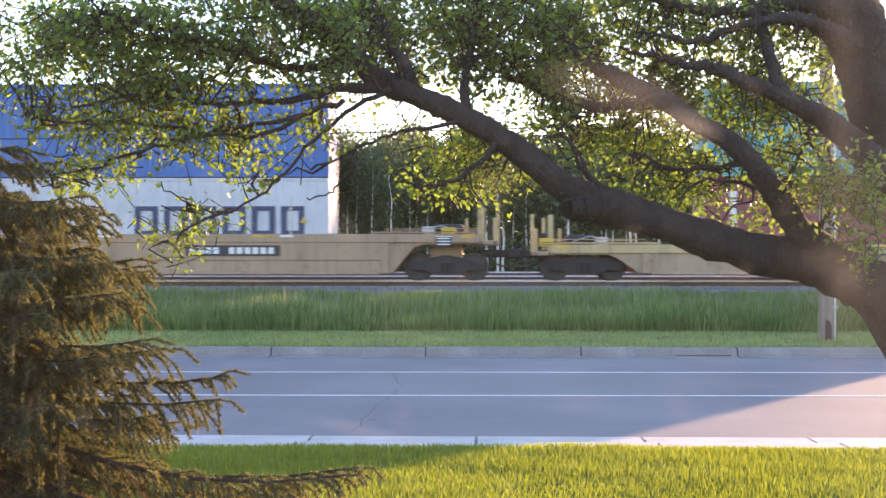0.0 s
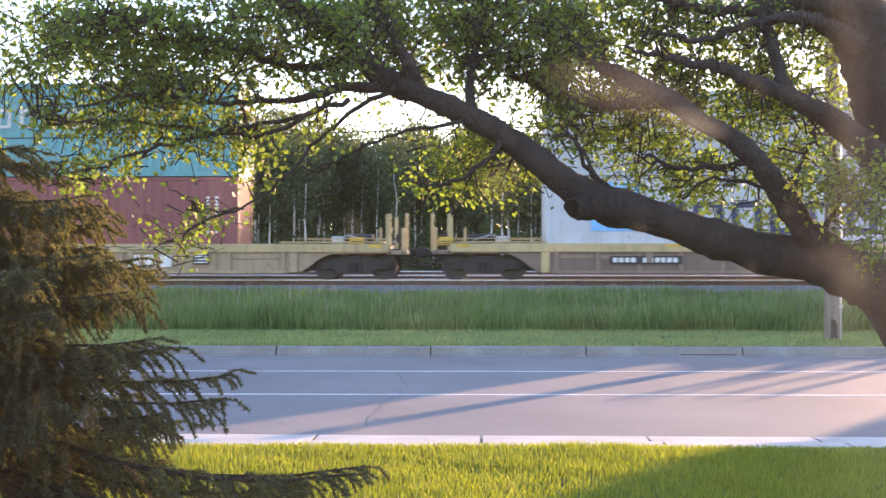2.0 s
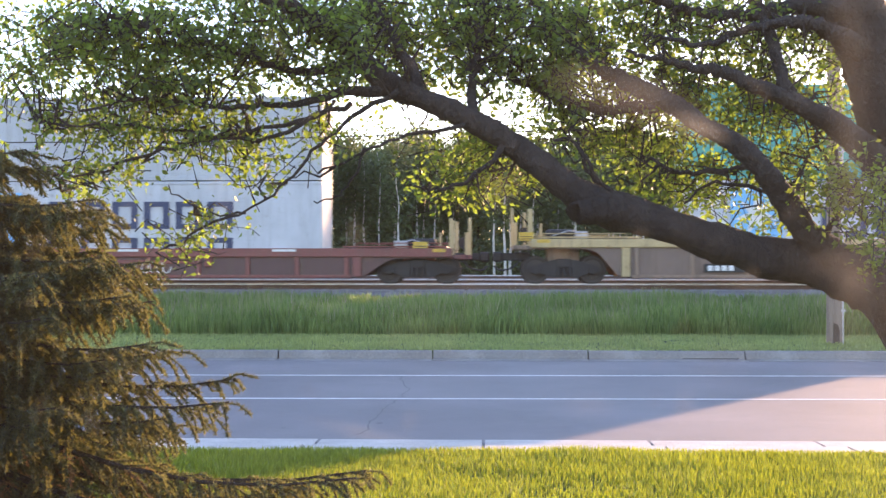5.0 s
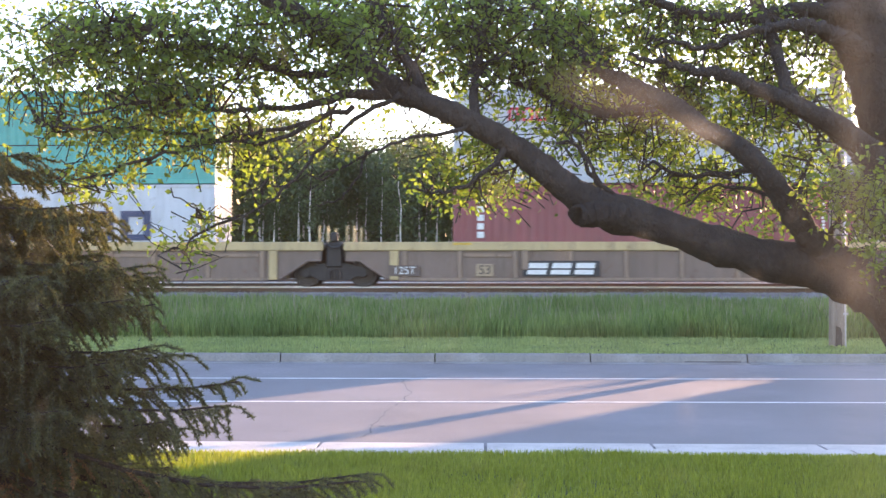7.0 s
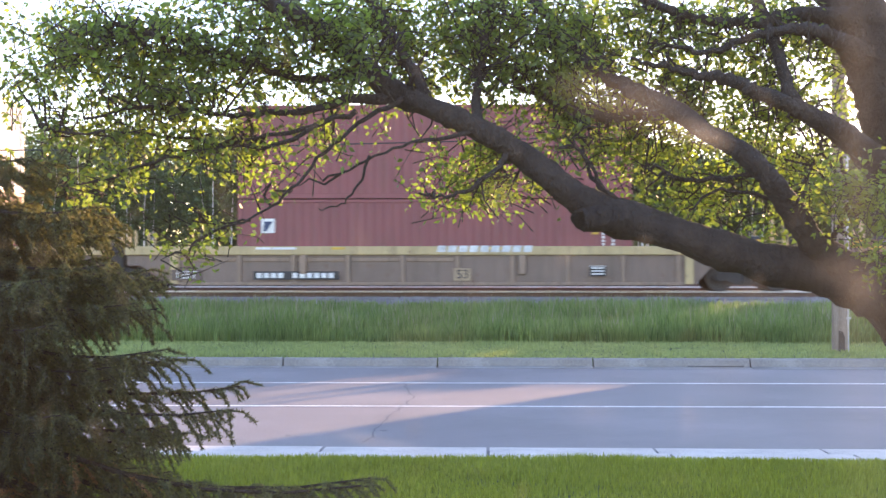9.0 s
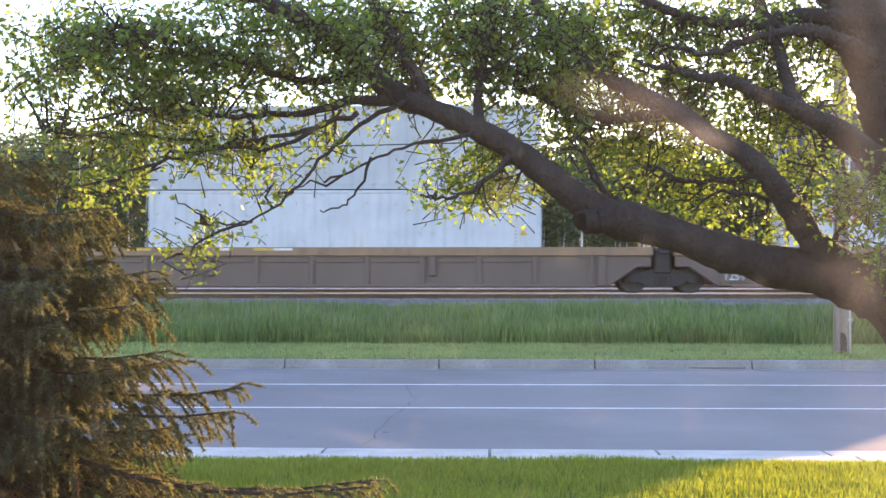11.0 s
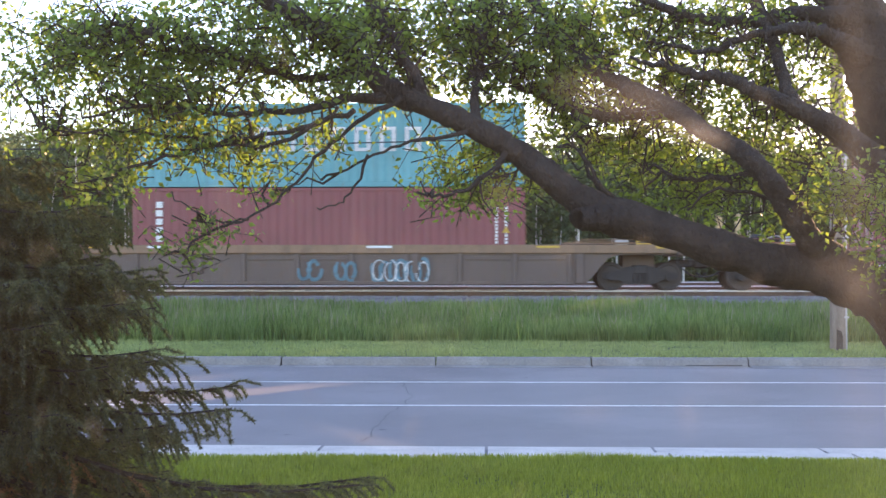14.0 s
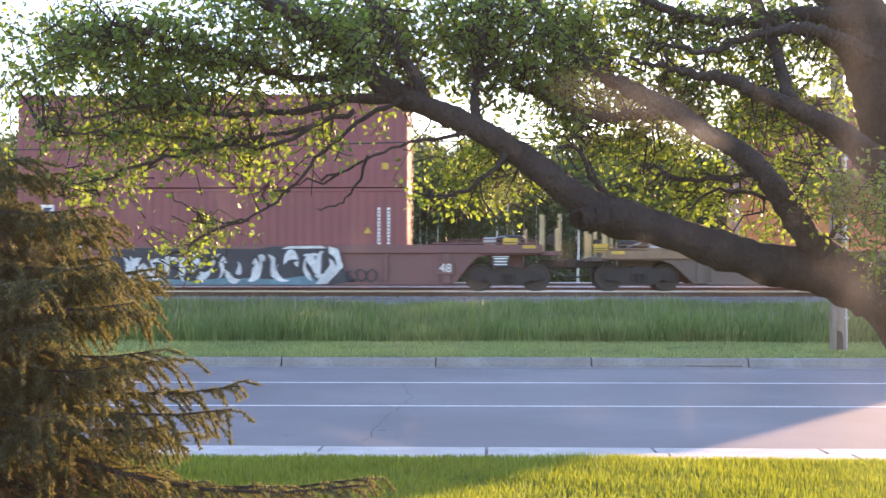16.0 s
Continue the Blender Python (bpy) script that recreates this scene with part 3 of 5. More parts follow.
def truck(parent, x):
    """A two-axle railway truck."""
    tr = part("truck", cached(("truck",), lambda g_: (
        g_.box(-0.32, 0.32, -0.75, 0.75, 0.42, 0.72, 0.03), g_.box(-0.22, 0.22, -1.08, 1.08, 0.5, 0.78, 0.03)), M_DARKSTEEL), None, parent, "dark grimy two-axle truck", at=(x, 0, 0))

    def frame_side(g_):
        o = [(-1.12, 0.52), (-1.12, 0.36), (-0.72, 0.34), (-0.42, 0.2), (0.42, 0.2), (0.72, 0.34), (1.12, 0.36), (1.12, 0.52), (0.6, 0.66), (0.35, 0.74), (-0.35, 0.74), (-0.6, 0.66)]
        g_.prism(o, -0.06, 0.06)
        for sx in (-0.88, 0.88):
            g_.tube([(sx, -0.12, 0.43), (sx, 0.05, 0.43)], 0.13, 12)
        for k in range(3):
            g_.tube([(-0.17 + 0.17 * k, -0.075, 0.26), (-0.17 + 0.17 * k, -0.075, 0.5)], 0.062, 8)
    for s in (-1, 1):
        o = part("side_frame", cached(("side_frame",), frame_side, M_DARKSTEEL), None, tr, at=(0, s * 1.0, 0))
        if s > 0:
            o.rotation_euler = (0, 0, math.pi)

    def wheels(g_):
        for s in (-1, 1):
            prof = [(0.0, 0.08), (0.1, 0.09), (0.15, 0.055), (0.33, 0.05), (0.36, 0.07), (0.425, 0.07), (0.425, -0.03), (0.45, -0.05), (0.45, -0.07), (0.36, -0.07), (0.33, -0.02), (0.1, -0.03), (0.0, -0.03)]
            rings = [[(r * math.cos(a), s * (0.78 + d), r * math.sin(a)) for a in np.linspace(0, 2 * math.pi, 25)[:-1]] for r, d in prof]
            g_.rings(rings, caps=False)
        g_.tube([(0, -0.75, 0), (0, 0.75, 0)], 0.085, 10)
    for sx in (-0.88, 0.88):
        w = part("wheelset", cached(("wheelset",), wheels, M_WHEEL), None, tr, "worn steel wheels on an axle", at=(sx, 0, 0.43))
        WHEELS.append(w)
    return tr


WHEELS = []
BODY = 1.36                    # half width of the well car side


def well_car(p_mid, p_t0, p_t1, top, mat, chord, label, own0=True, own1=True, seed=1, ribbed=True, wall=None):
    """A container well car: deep well in the middle, a platform over the truck at each end."""
    rn = random.Random(seed)
    x = tx(p_mid)
    c = thing("well_car", label, "railcar", "well cars of the train")
    MOVING.append((c, x, TRACK_Y, CAR_Z))
    a, b = tx(p_t0) - x, tx(p_t1) - x
    wa, wb = a + 1.75, b - 1.75               # inner limits of the trucks' space
    ea = a - 1.35 if own0 else a + 0.02
    eb = b + 1.35 if own1 else b - 0.02
    base = 0.22
    sh = top - CAR_Z
    for s in (-1, 1):
        g_ = Geo()
        yi, yo = sorted((s * (BODY - 0.115), s * (BODY - 0.09)))
        hi, arch = sh - 0.2, sh - 0.58
        left = [(ea + 0.35, hi), (ea + 0.35, sh - 0.3), (a + 0.7, sh - 0.32), (a + 1.0, sh - 0.42)] if own0 else [(ea + 0.35, hi), (ea + 0.35, arch), (a + 0.8, arch)]
        right = [(b - 1.0, sh - 0.42), (b - 0.7, sh - 0.32), (eb - 0.35, sh - 0.3), (eb - 0.35, hi)] if own1 else [(b - 0.8, arch), (eb - 0.35, arch), (eb - 0.35, hi)]
        g_.prism(left + [(wa - 0.1, base + 0.02), (wa + 0.2, base), (wb - 0.2, base), (wb + 0.1, base + 0.02)] + right, yi, yo)
        # flange round the truck's opening
        for tz, w_, own in ((a, wa, own0), (b, wb, own1)):
            if own:
                continue
            k_ = 1 if w_ > tz else -1
            g_.tube([(tz + k_ * 0.4, s * (BODY - 0.1), arch), (tz + k_ * 0.8, s * (BODY - 0.1), arch), (w_ - k_ * 0.1, s * (BODY - 0.1), base + 0.03)], 0.045, 6)
        # a separate wall colour brings its grime and painted recess shade
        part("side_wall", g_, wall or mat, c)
        for q in (wa + 0.12, wb - 0.12):
            g_ = Geo()
            g_.box(q - 0.13, q + 0.13, *sorted((s * (BODY - 0.012), s * (BODY - 0.12))), base, sh - 0.26, 0.02)
            part("bulkhead_post", g_, chord if wall else mat, c, "stout post at the end of the well")
        g_ = Geo()
        g_.box(ea + 0.3, eb - 0.3, min(s * BODY, s * (BODY - 0.2)), max(s * BODY, s * (BODY - 0.2)), sh - 0.27, sh, 0.02)
        part("top_chord", g_, chord, c)
        g_ = Geo()
        g_.box(wa + 0.3, wb - 0.3, min(s * (BODY + 0.03), s * (BODY - 0.2)), max(s * (BODY + 0.03), s * (BODY - 0.2)), base - 0.03, base + 0.06, 0.01)
        part("bottom_chord", g_, mat, c)
    n = 9
    if not ribbed:
        g_ = Geo()
        g_.box(wa + 0.1, wb - 0.1, -BODY + 0.02, -BODY + 0.14, sh - 0.82, sh - 0.26, 0.02)
        g_.box(wa + 0.25, wb - 0.25, -BODY + 0.05, -BODY + 0.14, base + 0.04, sh - 0.81, 0.02)
        part("slab_side", g_, mat, c, "smooth dirty slab side with a crease")
    for i in range(n + 1 if ribbed else 0):
        px = wa + 0.45 + (wb - wa - 0.9) * i / n
        g_ = MESHES.get(("rib", round(sh, 2), mat.name))
        if g_ is None:
            gg = Geo()
            gg.box(-0.065, 0.065, -BODY + 0.01, -BODY + 0.15, base + 0.06, sh - 0.265, 0.015)
            g_ = MESHES["rib", round(sh, 2), mat.name] = gg.mesh("rib", mat)
        part("rib", g_, None, c, at=(px, 0, 0))
        if i % 4 == 2:
            gg = Geo()
            gg.box(-0.11, 0.11, -BODY - 0.03, -BODY + 0.14, base + 0.3, sh - 0.265, 0.03)
            part("guide_bracket", gg, mat, c, at=(px + 0.3, 0, 0))
    for i in range(n if ribbed else 0):
        px = wa + 0.45 + (wb - wa - 0.9) * i / n
        if rn.random() < 0.55:
            gg = Geo()
            wd = (wb - wa - 0.9) / n
            gg.box(px + 0.12, px + wd - 0.12, -BODY + 0.05, -BODY + 0.15, sh - 0.47, sh - 0.36, 0.012)
            part("stiffener", gg, mat, c)
        if rn.random() < 0.3:
            gg = Geo()
            wd = (wb - wa - 0.9) / n
            gg.box(px + 0.2, px + wd - 0.25, -BODY + 0.115, -BODY + 0.145, base + 0.12, sh - 0.55, 0.01)
            part("panel", gg, DKBROWN if rn.random() < 0.5 else mat, c, "bolted side panel")
    g_ = Geo()
    g_.box(wa + 0.4, wb - 0.4, -BODY + 0.1, BODY - 0.1, 0.17, 0.2)
    part("well_floor", g_, M_DARKSTEEL, c)
    for s, t0, e, w0, own in ((-1, a, ea, wa, own0), (1, b, eb, wb, own1)):
        g_ = Geo()
        lo, hi = sorted((e, w0 - s * 0.1))
        g_.box(lo + 0.3, hi - 0.3, -BODY + 0.16, BODY - 0.16, sh - 0.2, sh - 0.04, 0.01)
        g_.box(t0 - 0.5, t0 + 0.5, -0.5, 0.5, 0.7, sh - 0.18)
        lo, hi = sorted((w0 - s * 0.2, w0 - s * 0.25))
        g_.box(lo, hi, -BODY + 0.1, BODY - 0.1, base, sh - 0.1)
        part("end_platform", g_, mat, c)
        if own:
            g_ = Geo()
            lo, hi = sorted((t0 + s * 0.9, w0 - s * 0.6))
            g_.box(lo, hi, -BODY + 0.3, BODY - 0.3, sh + 0.03, sh + 0.075)
            for q in (lo + 0.1, hi - 0.1):
                for yy in (-BODY + 0.35, BODY - 0.35):
                    g_.tube([(q, yy, sh - 0.02), (q, yy, sh + 0.05)], 0.03, 6)
            part("walkway", g_, chord, c, "grated walkway over the truck")
            for q, hh, yy, wd in ((1.05, 0.92, -BODY + 0.14, 0.08), (1.6, 0.95, -BODY + 0.42, 0.05), (0.62, 0.55, BODY - 0.2, 0.04), (1.15, 0.9, BODY - 0.3, 0.05), (1.5, 0.5, -BODY + 0.2, 0.05)):
                gg = Geo()
                px = t0 + s * q
                gg.box(px - wd, px + wd, yy - 0.035, yy + 0.035, sh - 0.25, sh + hh, 0.01)
                part("post", gg, CHORD_Y, c, "upright pale yellow end post")
            gg = Geo()
            px = t0 + s * 1.3
            gg.box(px - 0.3, px + 0.35, -BODY + 0.1, BODY - 0.1, sh - 0.34, sh - 0.2, 0.02)
            part("end_sill", gg, mat, c, "end sill under the posts")
            for yy in (-BODY + 0.12, BODY - 0.12):
                gg = Geo()
                q0, q1 = t0 + s * 1.05, w0 - s * 0.1
                gg.tube([(q0, yy, sh + 0.16), (q1, yy, sh + 0.16), (q1 - s * 0.08, yy, sh + 0.0)], 0.016, 6)
                part("handrail", gg, chord, c, "thin handrail beside the walkway")
            gg = Geo()
            q0, q1 = sorted((t0 + s * (0.95 if s < 0 else -0.15), t0 + s * (1.4 if s < 0 else 0.3)))
            gg.box(q0, q1, -BODY + 0.02, -BODY + 0.07, sh - 0.06, sh + 0.2, 0.01)
            board = part("warning_board", gg, M_YELLOW, c, "yellow warning board")
            gg = Geo()
            for zz in (0.02, 0.09):
                gg.box(q0 + 0.04, q1 - 0.04, -BODY + 0.01, -BODY + 0.017, sh - 0.04 + zz, sh - 0.015 + zz)
            part("board_bars", gg, M_BLACK, board, "dark bars")
            gg = Geo()
            px = t0 + s * 0.1
            gg.tube([(px - 0.45, -0.6, sh + 0.16), (px - 0.4, -0.6, sh + 0.16), (px + 0.4, -0.6, sh + 0.16), (px + 0.45, -0.6, sh + 0.16)], [0.08, 0.15, 0.15, 0.08], 12)
            part("air_reservoir", gg, M_DARKSTEEL, c, "dark air reservoir")
            gg = Geo()
            px = t0 - s * 0.55
            gg.box(px - 0.2, px + 0.2, -0.95, -0.6, sh - 0.06, sh + 0.24, 0.03)
            gg.tube([(px, -0.9, sh + 0.2), (px + s * 0.4, -0.95, sh + 0.26), (px + s * 0.9, -1.0, sh + 0.1)], 0.02, 6)
            part("brake_valve", gg, M_GREY, c, "pale brake valve with its pipe")
            gg = Geo()
            px = t0 + s * 1.3
            for zz in (sh - 0.42, sh - 0.62):
                gg.tube([(px - 0.2, -BODY - 0.02, zz), (px + 0.2, -BODY - 0.02, zz)], 0.014, 6)
            for q in (-0.2, 0.2):
                gg.box(px + q - 0.015, px + q + 0.015, -BODY - 0.02, -BODY + 0.12, sh - 0.64, sh - 0.22)
            part("ladder", gg, M_DARKSTEEL, c, "grab irons and steps")
            gg = Geo()
            gg.tube([(px + 0.1, -0.4, sh + 0.18), (px + 0.1, -0.36, sh + 0.18)], 0.19, 16)
            gg.tube([(px + 0.1, -0.38, sh - 0.1), (px + 0.1, -0.38, sh + 0.18)], 0.03, 6)
            part("brake_wheel", gg, M_DARKSTEEL, c)
            gg = Geo()
            lo, hi = sorted((t0 + s * 1.0, t0 + s * 2.12))
            gg.box(lo, hi, -0.11, 0.11, 0.72, 0.96, 0.03)
            kx = t0 + s * 2.05
            gg.box(kx - 0.16, kx + 0.16, -0.2, 0.2, 0.68, 1.0, 0.05)
            part("coupler", gg, M_DARKSTEEL, c, "rusty knuckle coupler")
            gg = Geo()
            gg.tube(smooth_line([(t0 + s * 1.3, -0.35, 0.75), (t0 + s * 1.6, -0.4, 0.5), (t0 + s * 1.95, -0.3, 0.42), (t0 + s * 2.15, -0.2, 0.55)]), 0.03, 6)
            part("air_hose", gg, M_BLACK, c)
            truck(c, t0)
            gg = Geo()
            q0, q1 = sorted((t0 + s * 0.45, t0 + s * 0.85))
            gg.box(q0, q1, -BODY - 0.012, -BODY - 0.002, sh - 0.12, sh - 0.02)
            part("warning_stripe", gg, M_YELLOW, c, "yellow reflector stripe")
        elif s > 0:
            truck(c, t0)
            for yy in (-BODY + 0.2, BODY - 0.2):
                for q in (-0.45, -0.2, 0.4, 0.62):
                    gg = Geo()
                    gg.box(t0 + q - 0.03, t0 + q + 0.03, yy - 0.03, yy + 0.03, sh - 0.1, sh + 0.5, 0.008)
                    part("post", gg, CHORD_Y, c, "upright end post")
            gg = Geo()
            gg.box(t0 - 0.26, t0 + 0.26, -1.15, 1.15, 0.6, sh + 0.02, 0.05)
            gg.box(t0 - 0.12, t0 + 0.12, -1.2, -0.9, sh, sh + 0.3, 0.04)
            part("articulation", gg, M_DARKSTEEL, c, "dark articulated joint")
            gg = Geo()
            gg.tube(smooth_line([(t0 - 0.3, -BODY + 0.2, sh + 0.05), (t0 - 0.1, -BODY + 0.1, sh - 0.15), (t0 + 0.15, -BODY + 0.1, sh - 0.15), (t0 + 0.35, -BODY + 0.2, sh + 0.05)]), 0.03, 6)
            part("air_hose", gg, M_BLACK, c)
    for i in range(4):
        gg = Geo()
        w = rn.uniform(0.35, 0.8)
        px = rn.uniform(wa + 0.6, wb - 1.2)
        gg.box(px, px + w, -BODY - 0.006, -BODY - 0.001, sh - 0.1, sh - 0.03)
        part("reflector", gg, M_YELLOW if i % 2 else M_WHITE, c, "faded reflector strip")
    return c, x


CAR_FACE = -BODY - 0.002


def on_car(car, p):
    """Offset of train coordinate p on a car."""
    return tx(p) - car[1]


def plate(car, p0, p1, z, h, chunks):
    """A black plate with pale bars for unreadable or withheld writing."""
    c, _ = car
    x0, x1 = on_car(car, p0), on_car(car, p1)
    g_ = Geo()
    g_.box(0, x1 - x0, 0.0, 0.16, 0, h, 0.004)
    part("number_board", g_, M_BLACK, c, "black painted board", at=(x0, CAR_FACE, z))
    flat(c, "number_plate", M_BLACK, [rect(0, x1 - x0, 0, h)], (x0, CAR_FACE, z), "black plate with pale bars")
    n = sum(chunks) + len(chunks) - 1
    w = (x1 - x0) * 0.92 / n
    out, i = [], 0
    for k in chunks:
        for _ in range(k):
            out.append(rect(i * w, i * w + w * 0.72, 0, h * 0.6))
            i += 1
        i += 1
    flat(c, "plate_row", M_WHITE, out, (x0 + (x1 - x0) * 0.04, CAR_FACE - 0.007, z + h * 0.2), "row of pale plain bars")["kind"] = "stuff"


def sign(car, s, p, z, size, mat=None):
    g_ = Geo()
    w_ = size * 0.36 * len(s)
    g_.box(-w_, w_, 0.0, 0.14, -size * 0.5, size * 0.5, 0.01)
    part("sign_backing", g_, MAROON2 if car is car_k else TAN2 if s == "53" else DKBROWN, car[0], at=(on_car(car, p), CAR_FACE + 0.003, z))
    part("lettering", text_mesh(s, size, mat or M_WHITE), None, car[0], "stencilled lettering", at=(on_car(car, p), CAR_FACE - 0.004, z))


car_a = well_car(240, -320, 800, 2.69, TAN, TAN, "tan yellow well car with a black number plate", ribbed=False)
car_b = well_car(1606, 1045, 2165, 2.36, TAN2, CHORD_Y, "faded yellow well car with sprayed graffiti", seed=2)
car_c = well_car(2850, 2395, 3305, 2.37, BROWN, CHORD_Y, "dusty brown short well car with yellow chord", seed=3, wall=GRIME_SHADE)
car_d = well_car(4052, 3530, 4574, 2.35, MAROON, MAROON, "faded red well car with yellow reflectors", seed=4, wall=MAROON_SHADE)
car_e = well_car(5396, 4833, 5959, 2.64, BROWN, CHORD_Y, "dusty brown articulated well car with yellow chord", own1=False, seed=5, wall=GRIME_SHADE)
car_f = well_car(6520, 5959, 7090, 2.64, BROWN, CHORD_Y, "dusty brown middle well car with white lettering", own0=False, own1=False, seed=6, wall=GRIME_SHADE)
car_g = well_car(7658, 7090, 8216, 2.64, BROWN, CHORD_Y, "dusty brown end well car with yellow chord", own0=False, seed=7, wall=GRIME_SHADE)
car_h = well_car(9046, 8470, 9611, 2.66, DKBROWN, CHORD_B, "dark brown well car with grimy sides", own1=False, seed=8)
car_i = well_car(10181, 9611, 10744, 2.66, DKBROWN, CHORD_B, "dark brown well car with pale graffiti", own0=False, own1=False, seed=9)
car_j = well_car(11306, 10744, 11862, 2.66, DKBROWN, CHORD_B, "dark brown well car with blue graffiti", own0=False, seed=10)
car_k = well_car(12625, 12092, 13148, 2.68, MAROON2, MAROON2, "dull maroon well car with large graffiti", seed=11)
car_l = well_car(13907, 13379, 14435, 2.5, DKBROWN, CHORD_B, "dark brown well car", seed=12)
car_m = well_car(15210, 14680, 15740, 2.5, BROWN, CHORD_B, "dusty brown well car", seed=13)

WELL = 1.53
HC, ST = 2.896, 2.591
a1 = container(-108, WELL, HC, WHITE_C, "white shipping container with dark block marks in a well car", True)
a2 = container(-108, WELL + HC + 0.03, HC, BLUE, "blue corrugated shipping container stacked on a white one")
b1 = container(1257, WELL, HC, RED_C, "oxide red shipping container with a pale letter column")
b2 = container(1259, WELL + HC + 0.03, HC, TEAL, "teal corrugated shipping container stacked on a red one")
c1 = container(2503, WELL, HC, WHITE_C, "white shipping container with blue star square", True)
c2 = container(2503, WELL + HC + 0.03, ST, GREY, "pale grey shipping container stacked on a white one", True)
d1 = container(3704, WELL, HC, WHITE_C, "white shipping container with two lines of dark blocks", True)
d2 = container(3704, WELL + HC + 0.03, ST, GREY, "pale grey shipping container with weathered sides", True)
e1 = container(5047, WELL, HC, WHITE_C, "white shipping container with star square under a green one", True)
e2 = container(5047, WELL + HC + 0.03, HC, GREEN, "sea green corrugated shipping container on top")
f1 = container(6171, WELL, HC, RED_C, "oxide red shipping container under a pale grey one")
f2 = container(6171, WELL + HC + 0.03, HC, GREY, "pale grey shipping container with red marks", True)
g1 = container(7309, WELL - 0.03, ST, RED_C, "oxide red shipping container with a small blue sign")
g2 = container(7309, WELL + ST, HC, RED_C, "oxide red shipping container stacked on another")
h1 = container(8697, WELL, HC, WHITE_C, "plain white shipping container with a hazard triangle", True)
h2 = container(8697, WELL + HC + 0.03, ST, GREY, "plain pale grey shipping container on top", True)
i1 = container(9833, WELL, HC, WHITE_C, "white shipping container with red letter marks", True)
i2 = container(9833, WELL + HC + 0.03, ST, NAVY_C, "dark navy shipping container stacked on a white one")
j1 = container(10958, WELL, HC, RED_C, "oxide red shipping container under a teal one")
j2 = container(10958, WELL + HC + 0.03, ST, TEAL, "teal shipping container with pale block marks")
k1 = container(12270, WELL, HC, RED_C, "oxide red shipping container in a graffitied well car")
k2 = container(12270, WELL + HC + 0.03, HC, RED_C, "oxide red shipping container stacked on top")
l1 = container(13558, WELL, HC - 0.15, ORANGE_C, "orange shipping container in a dark well car")
l2 = container(13558, WELL + HC - 0.12, HC, RED_C, "oxide red shipping container on an orange one")
m1 = container(14860, WELL, HC, WHITE_C, "white shipping container in a brown well car", True)
m2 = container(14860, WELL + HC + 0.03, HC, GREY, "pale grey shipping container on top", True)

# marks and writing on the containers and cars
big_name(a1, 0.05, 1.12, 5.45, 0.9)
star_mark(c1, -4.7, 1.22, 1.5)
big_name(c1, -2.75, 1.12, 7.0, 1.0)
star_mark(d1, -4.85, 1.0, 1.55)
big_name(d1, -2.45, 1.42, 5.95, 0.85)
big_name(d1, -2.45, 0.30, 5.95, 0.85)
star_mark(e1, -4.75, 1.05, 1.6)
big_name(e1, -2.7, 1.16, 7.0, 0.92)
for c_ in (b1, j1, f1):
    column_marks(c_, -5.25, 2.47, 6 if c_ is b1 else 5, 0.21)
for c_, xx in ((b1, 5.15), (b1, 5.42), (j1, 5.2), (j1, 5.5), (g1, 5.2), (g1, 5.5), (k1, 5.2), (k1, 5.5), (f1, 5.2), (f1, 5.5), (a1, 4.9), (h1, 5.3), (c1, 4.95)):
    column_marks(c_, xx, 2.3, 11, 0.085, M_WHITE if c_ not in (a1, h1, c1) else M_GREY)
for c_, xx in ((b1, 5.42), (j1, 5.5), (k1, 4.85), (h1, 5.55), (a1, 5.3), (g1, 4.95)):
    flat(c_, "hazard_triangle", M_YELLOW, [[(-0.12, 0), (0.12, 0), (0, 0.2)]], (xx, SIDE_Y - 0.008, 1.5), "yellow warning triangle")
for c_ in (g1, k1):
    flat(c_, "sign_board", M_WHITE, [rect(0, 0.42, 0, 0.45)], (-5.35, SIDE_Y, 1.55 if c_ is g1 else 1.95), "small white sign with blue mark")
    flat(c_, "sign_mark", M_NAVY, [[(0.06, 0.06), (0.16, 0.06), (0.36, 0.36), (0.1, 0.36)]], (-5.35, SIDE_Y - 0.008, 1.55 if c_ is g1 else 1.95))
for c_, xx, zz, n_, s_ in ((i1, -4.95, 1.88, 3, 0.47), (f2, -4.4, 1.9, 3, 0.42)):
    for q in range(n_):
        flat(c_, "brand_block", M_RED, block_mark(0, s_ * 0.85, s_, s_ * 0.22), (xx + q * s_, SIDE_Y, zz), "plain red block mark")
for q in range(7):
    flat(j2, "brand_block", M_GRAF, block_mark(0, 0.5, 0.75, 0.13), (-2.3 + q * 0.78, SIDE_Y, 1.1), "pale block mark")
    flat(b2, "brand_block", M_GRAF, block_mark(0, 0.45, 0.6, 0.12), (-1.5 + q * 0.72, SIDE_Y, 1.5), "pale block mark")
flat(k2, "sign_mark", M_WHITE, [rect(-0.18, 0.18, 0.3, 0.38), rect(-0.05, 0.05, 0, 0.3)], (-5.25, SIDE_Y, 2.3), "small white mark")
flat(k2, "label", M_YELLOW, [rect(-0.1, 0.1, 0, 0.2)], (5.4, SIDE_Y, 0.55), "yellow label")
plate(car_a, 339, 506, 1.97 - CAR_Z + 0.04, 0.33, (4, 6))
plate(car_b, 1310, 1432, 1.72 - CAR_Z, 0.2, (4, 6))
plate(car_c, 2616, 2742, 1.74 - CAR_Z, 0.24, (4, 6))
plate(car_e, 5077, 5223, 1.45 - CAR_Z + 0.16, 0.26, (4, 6))
plate(car_g, 7339, 7492, 1.45 - CAR_Z + 0.16, 0.26, (4, 6))
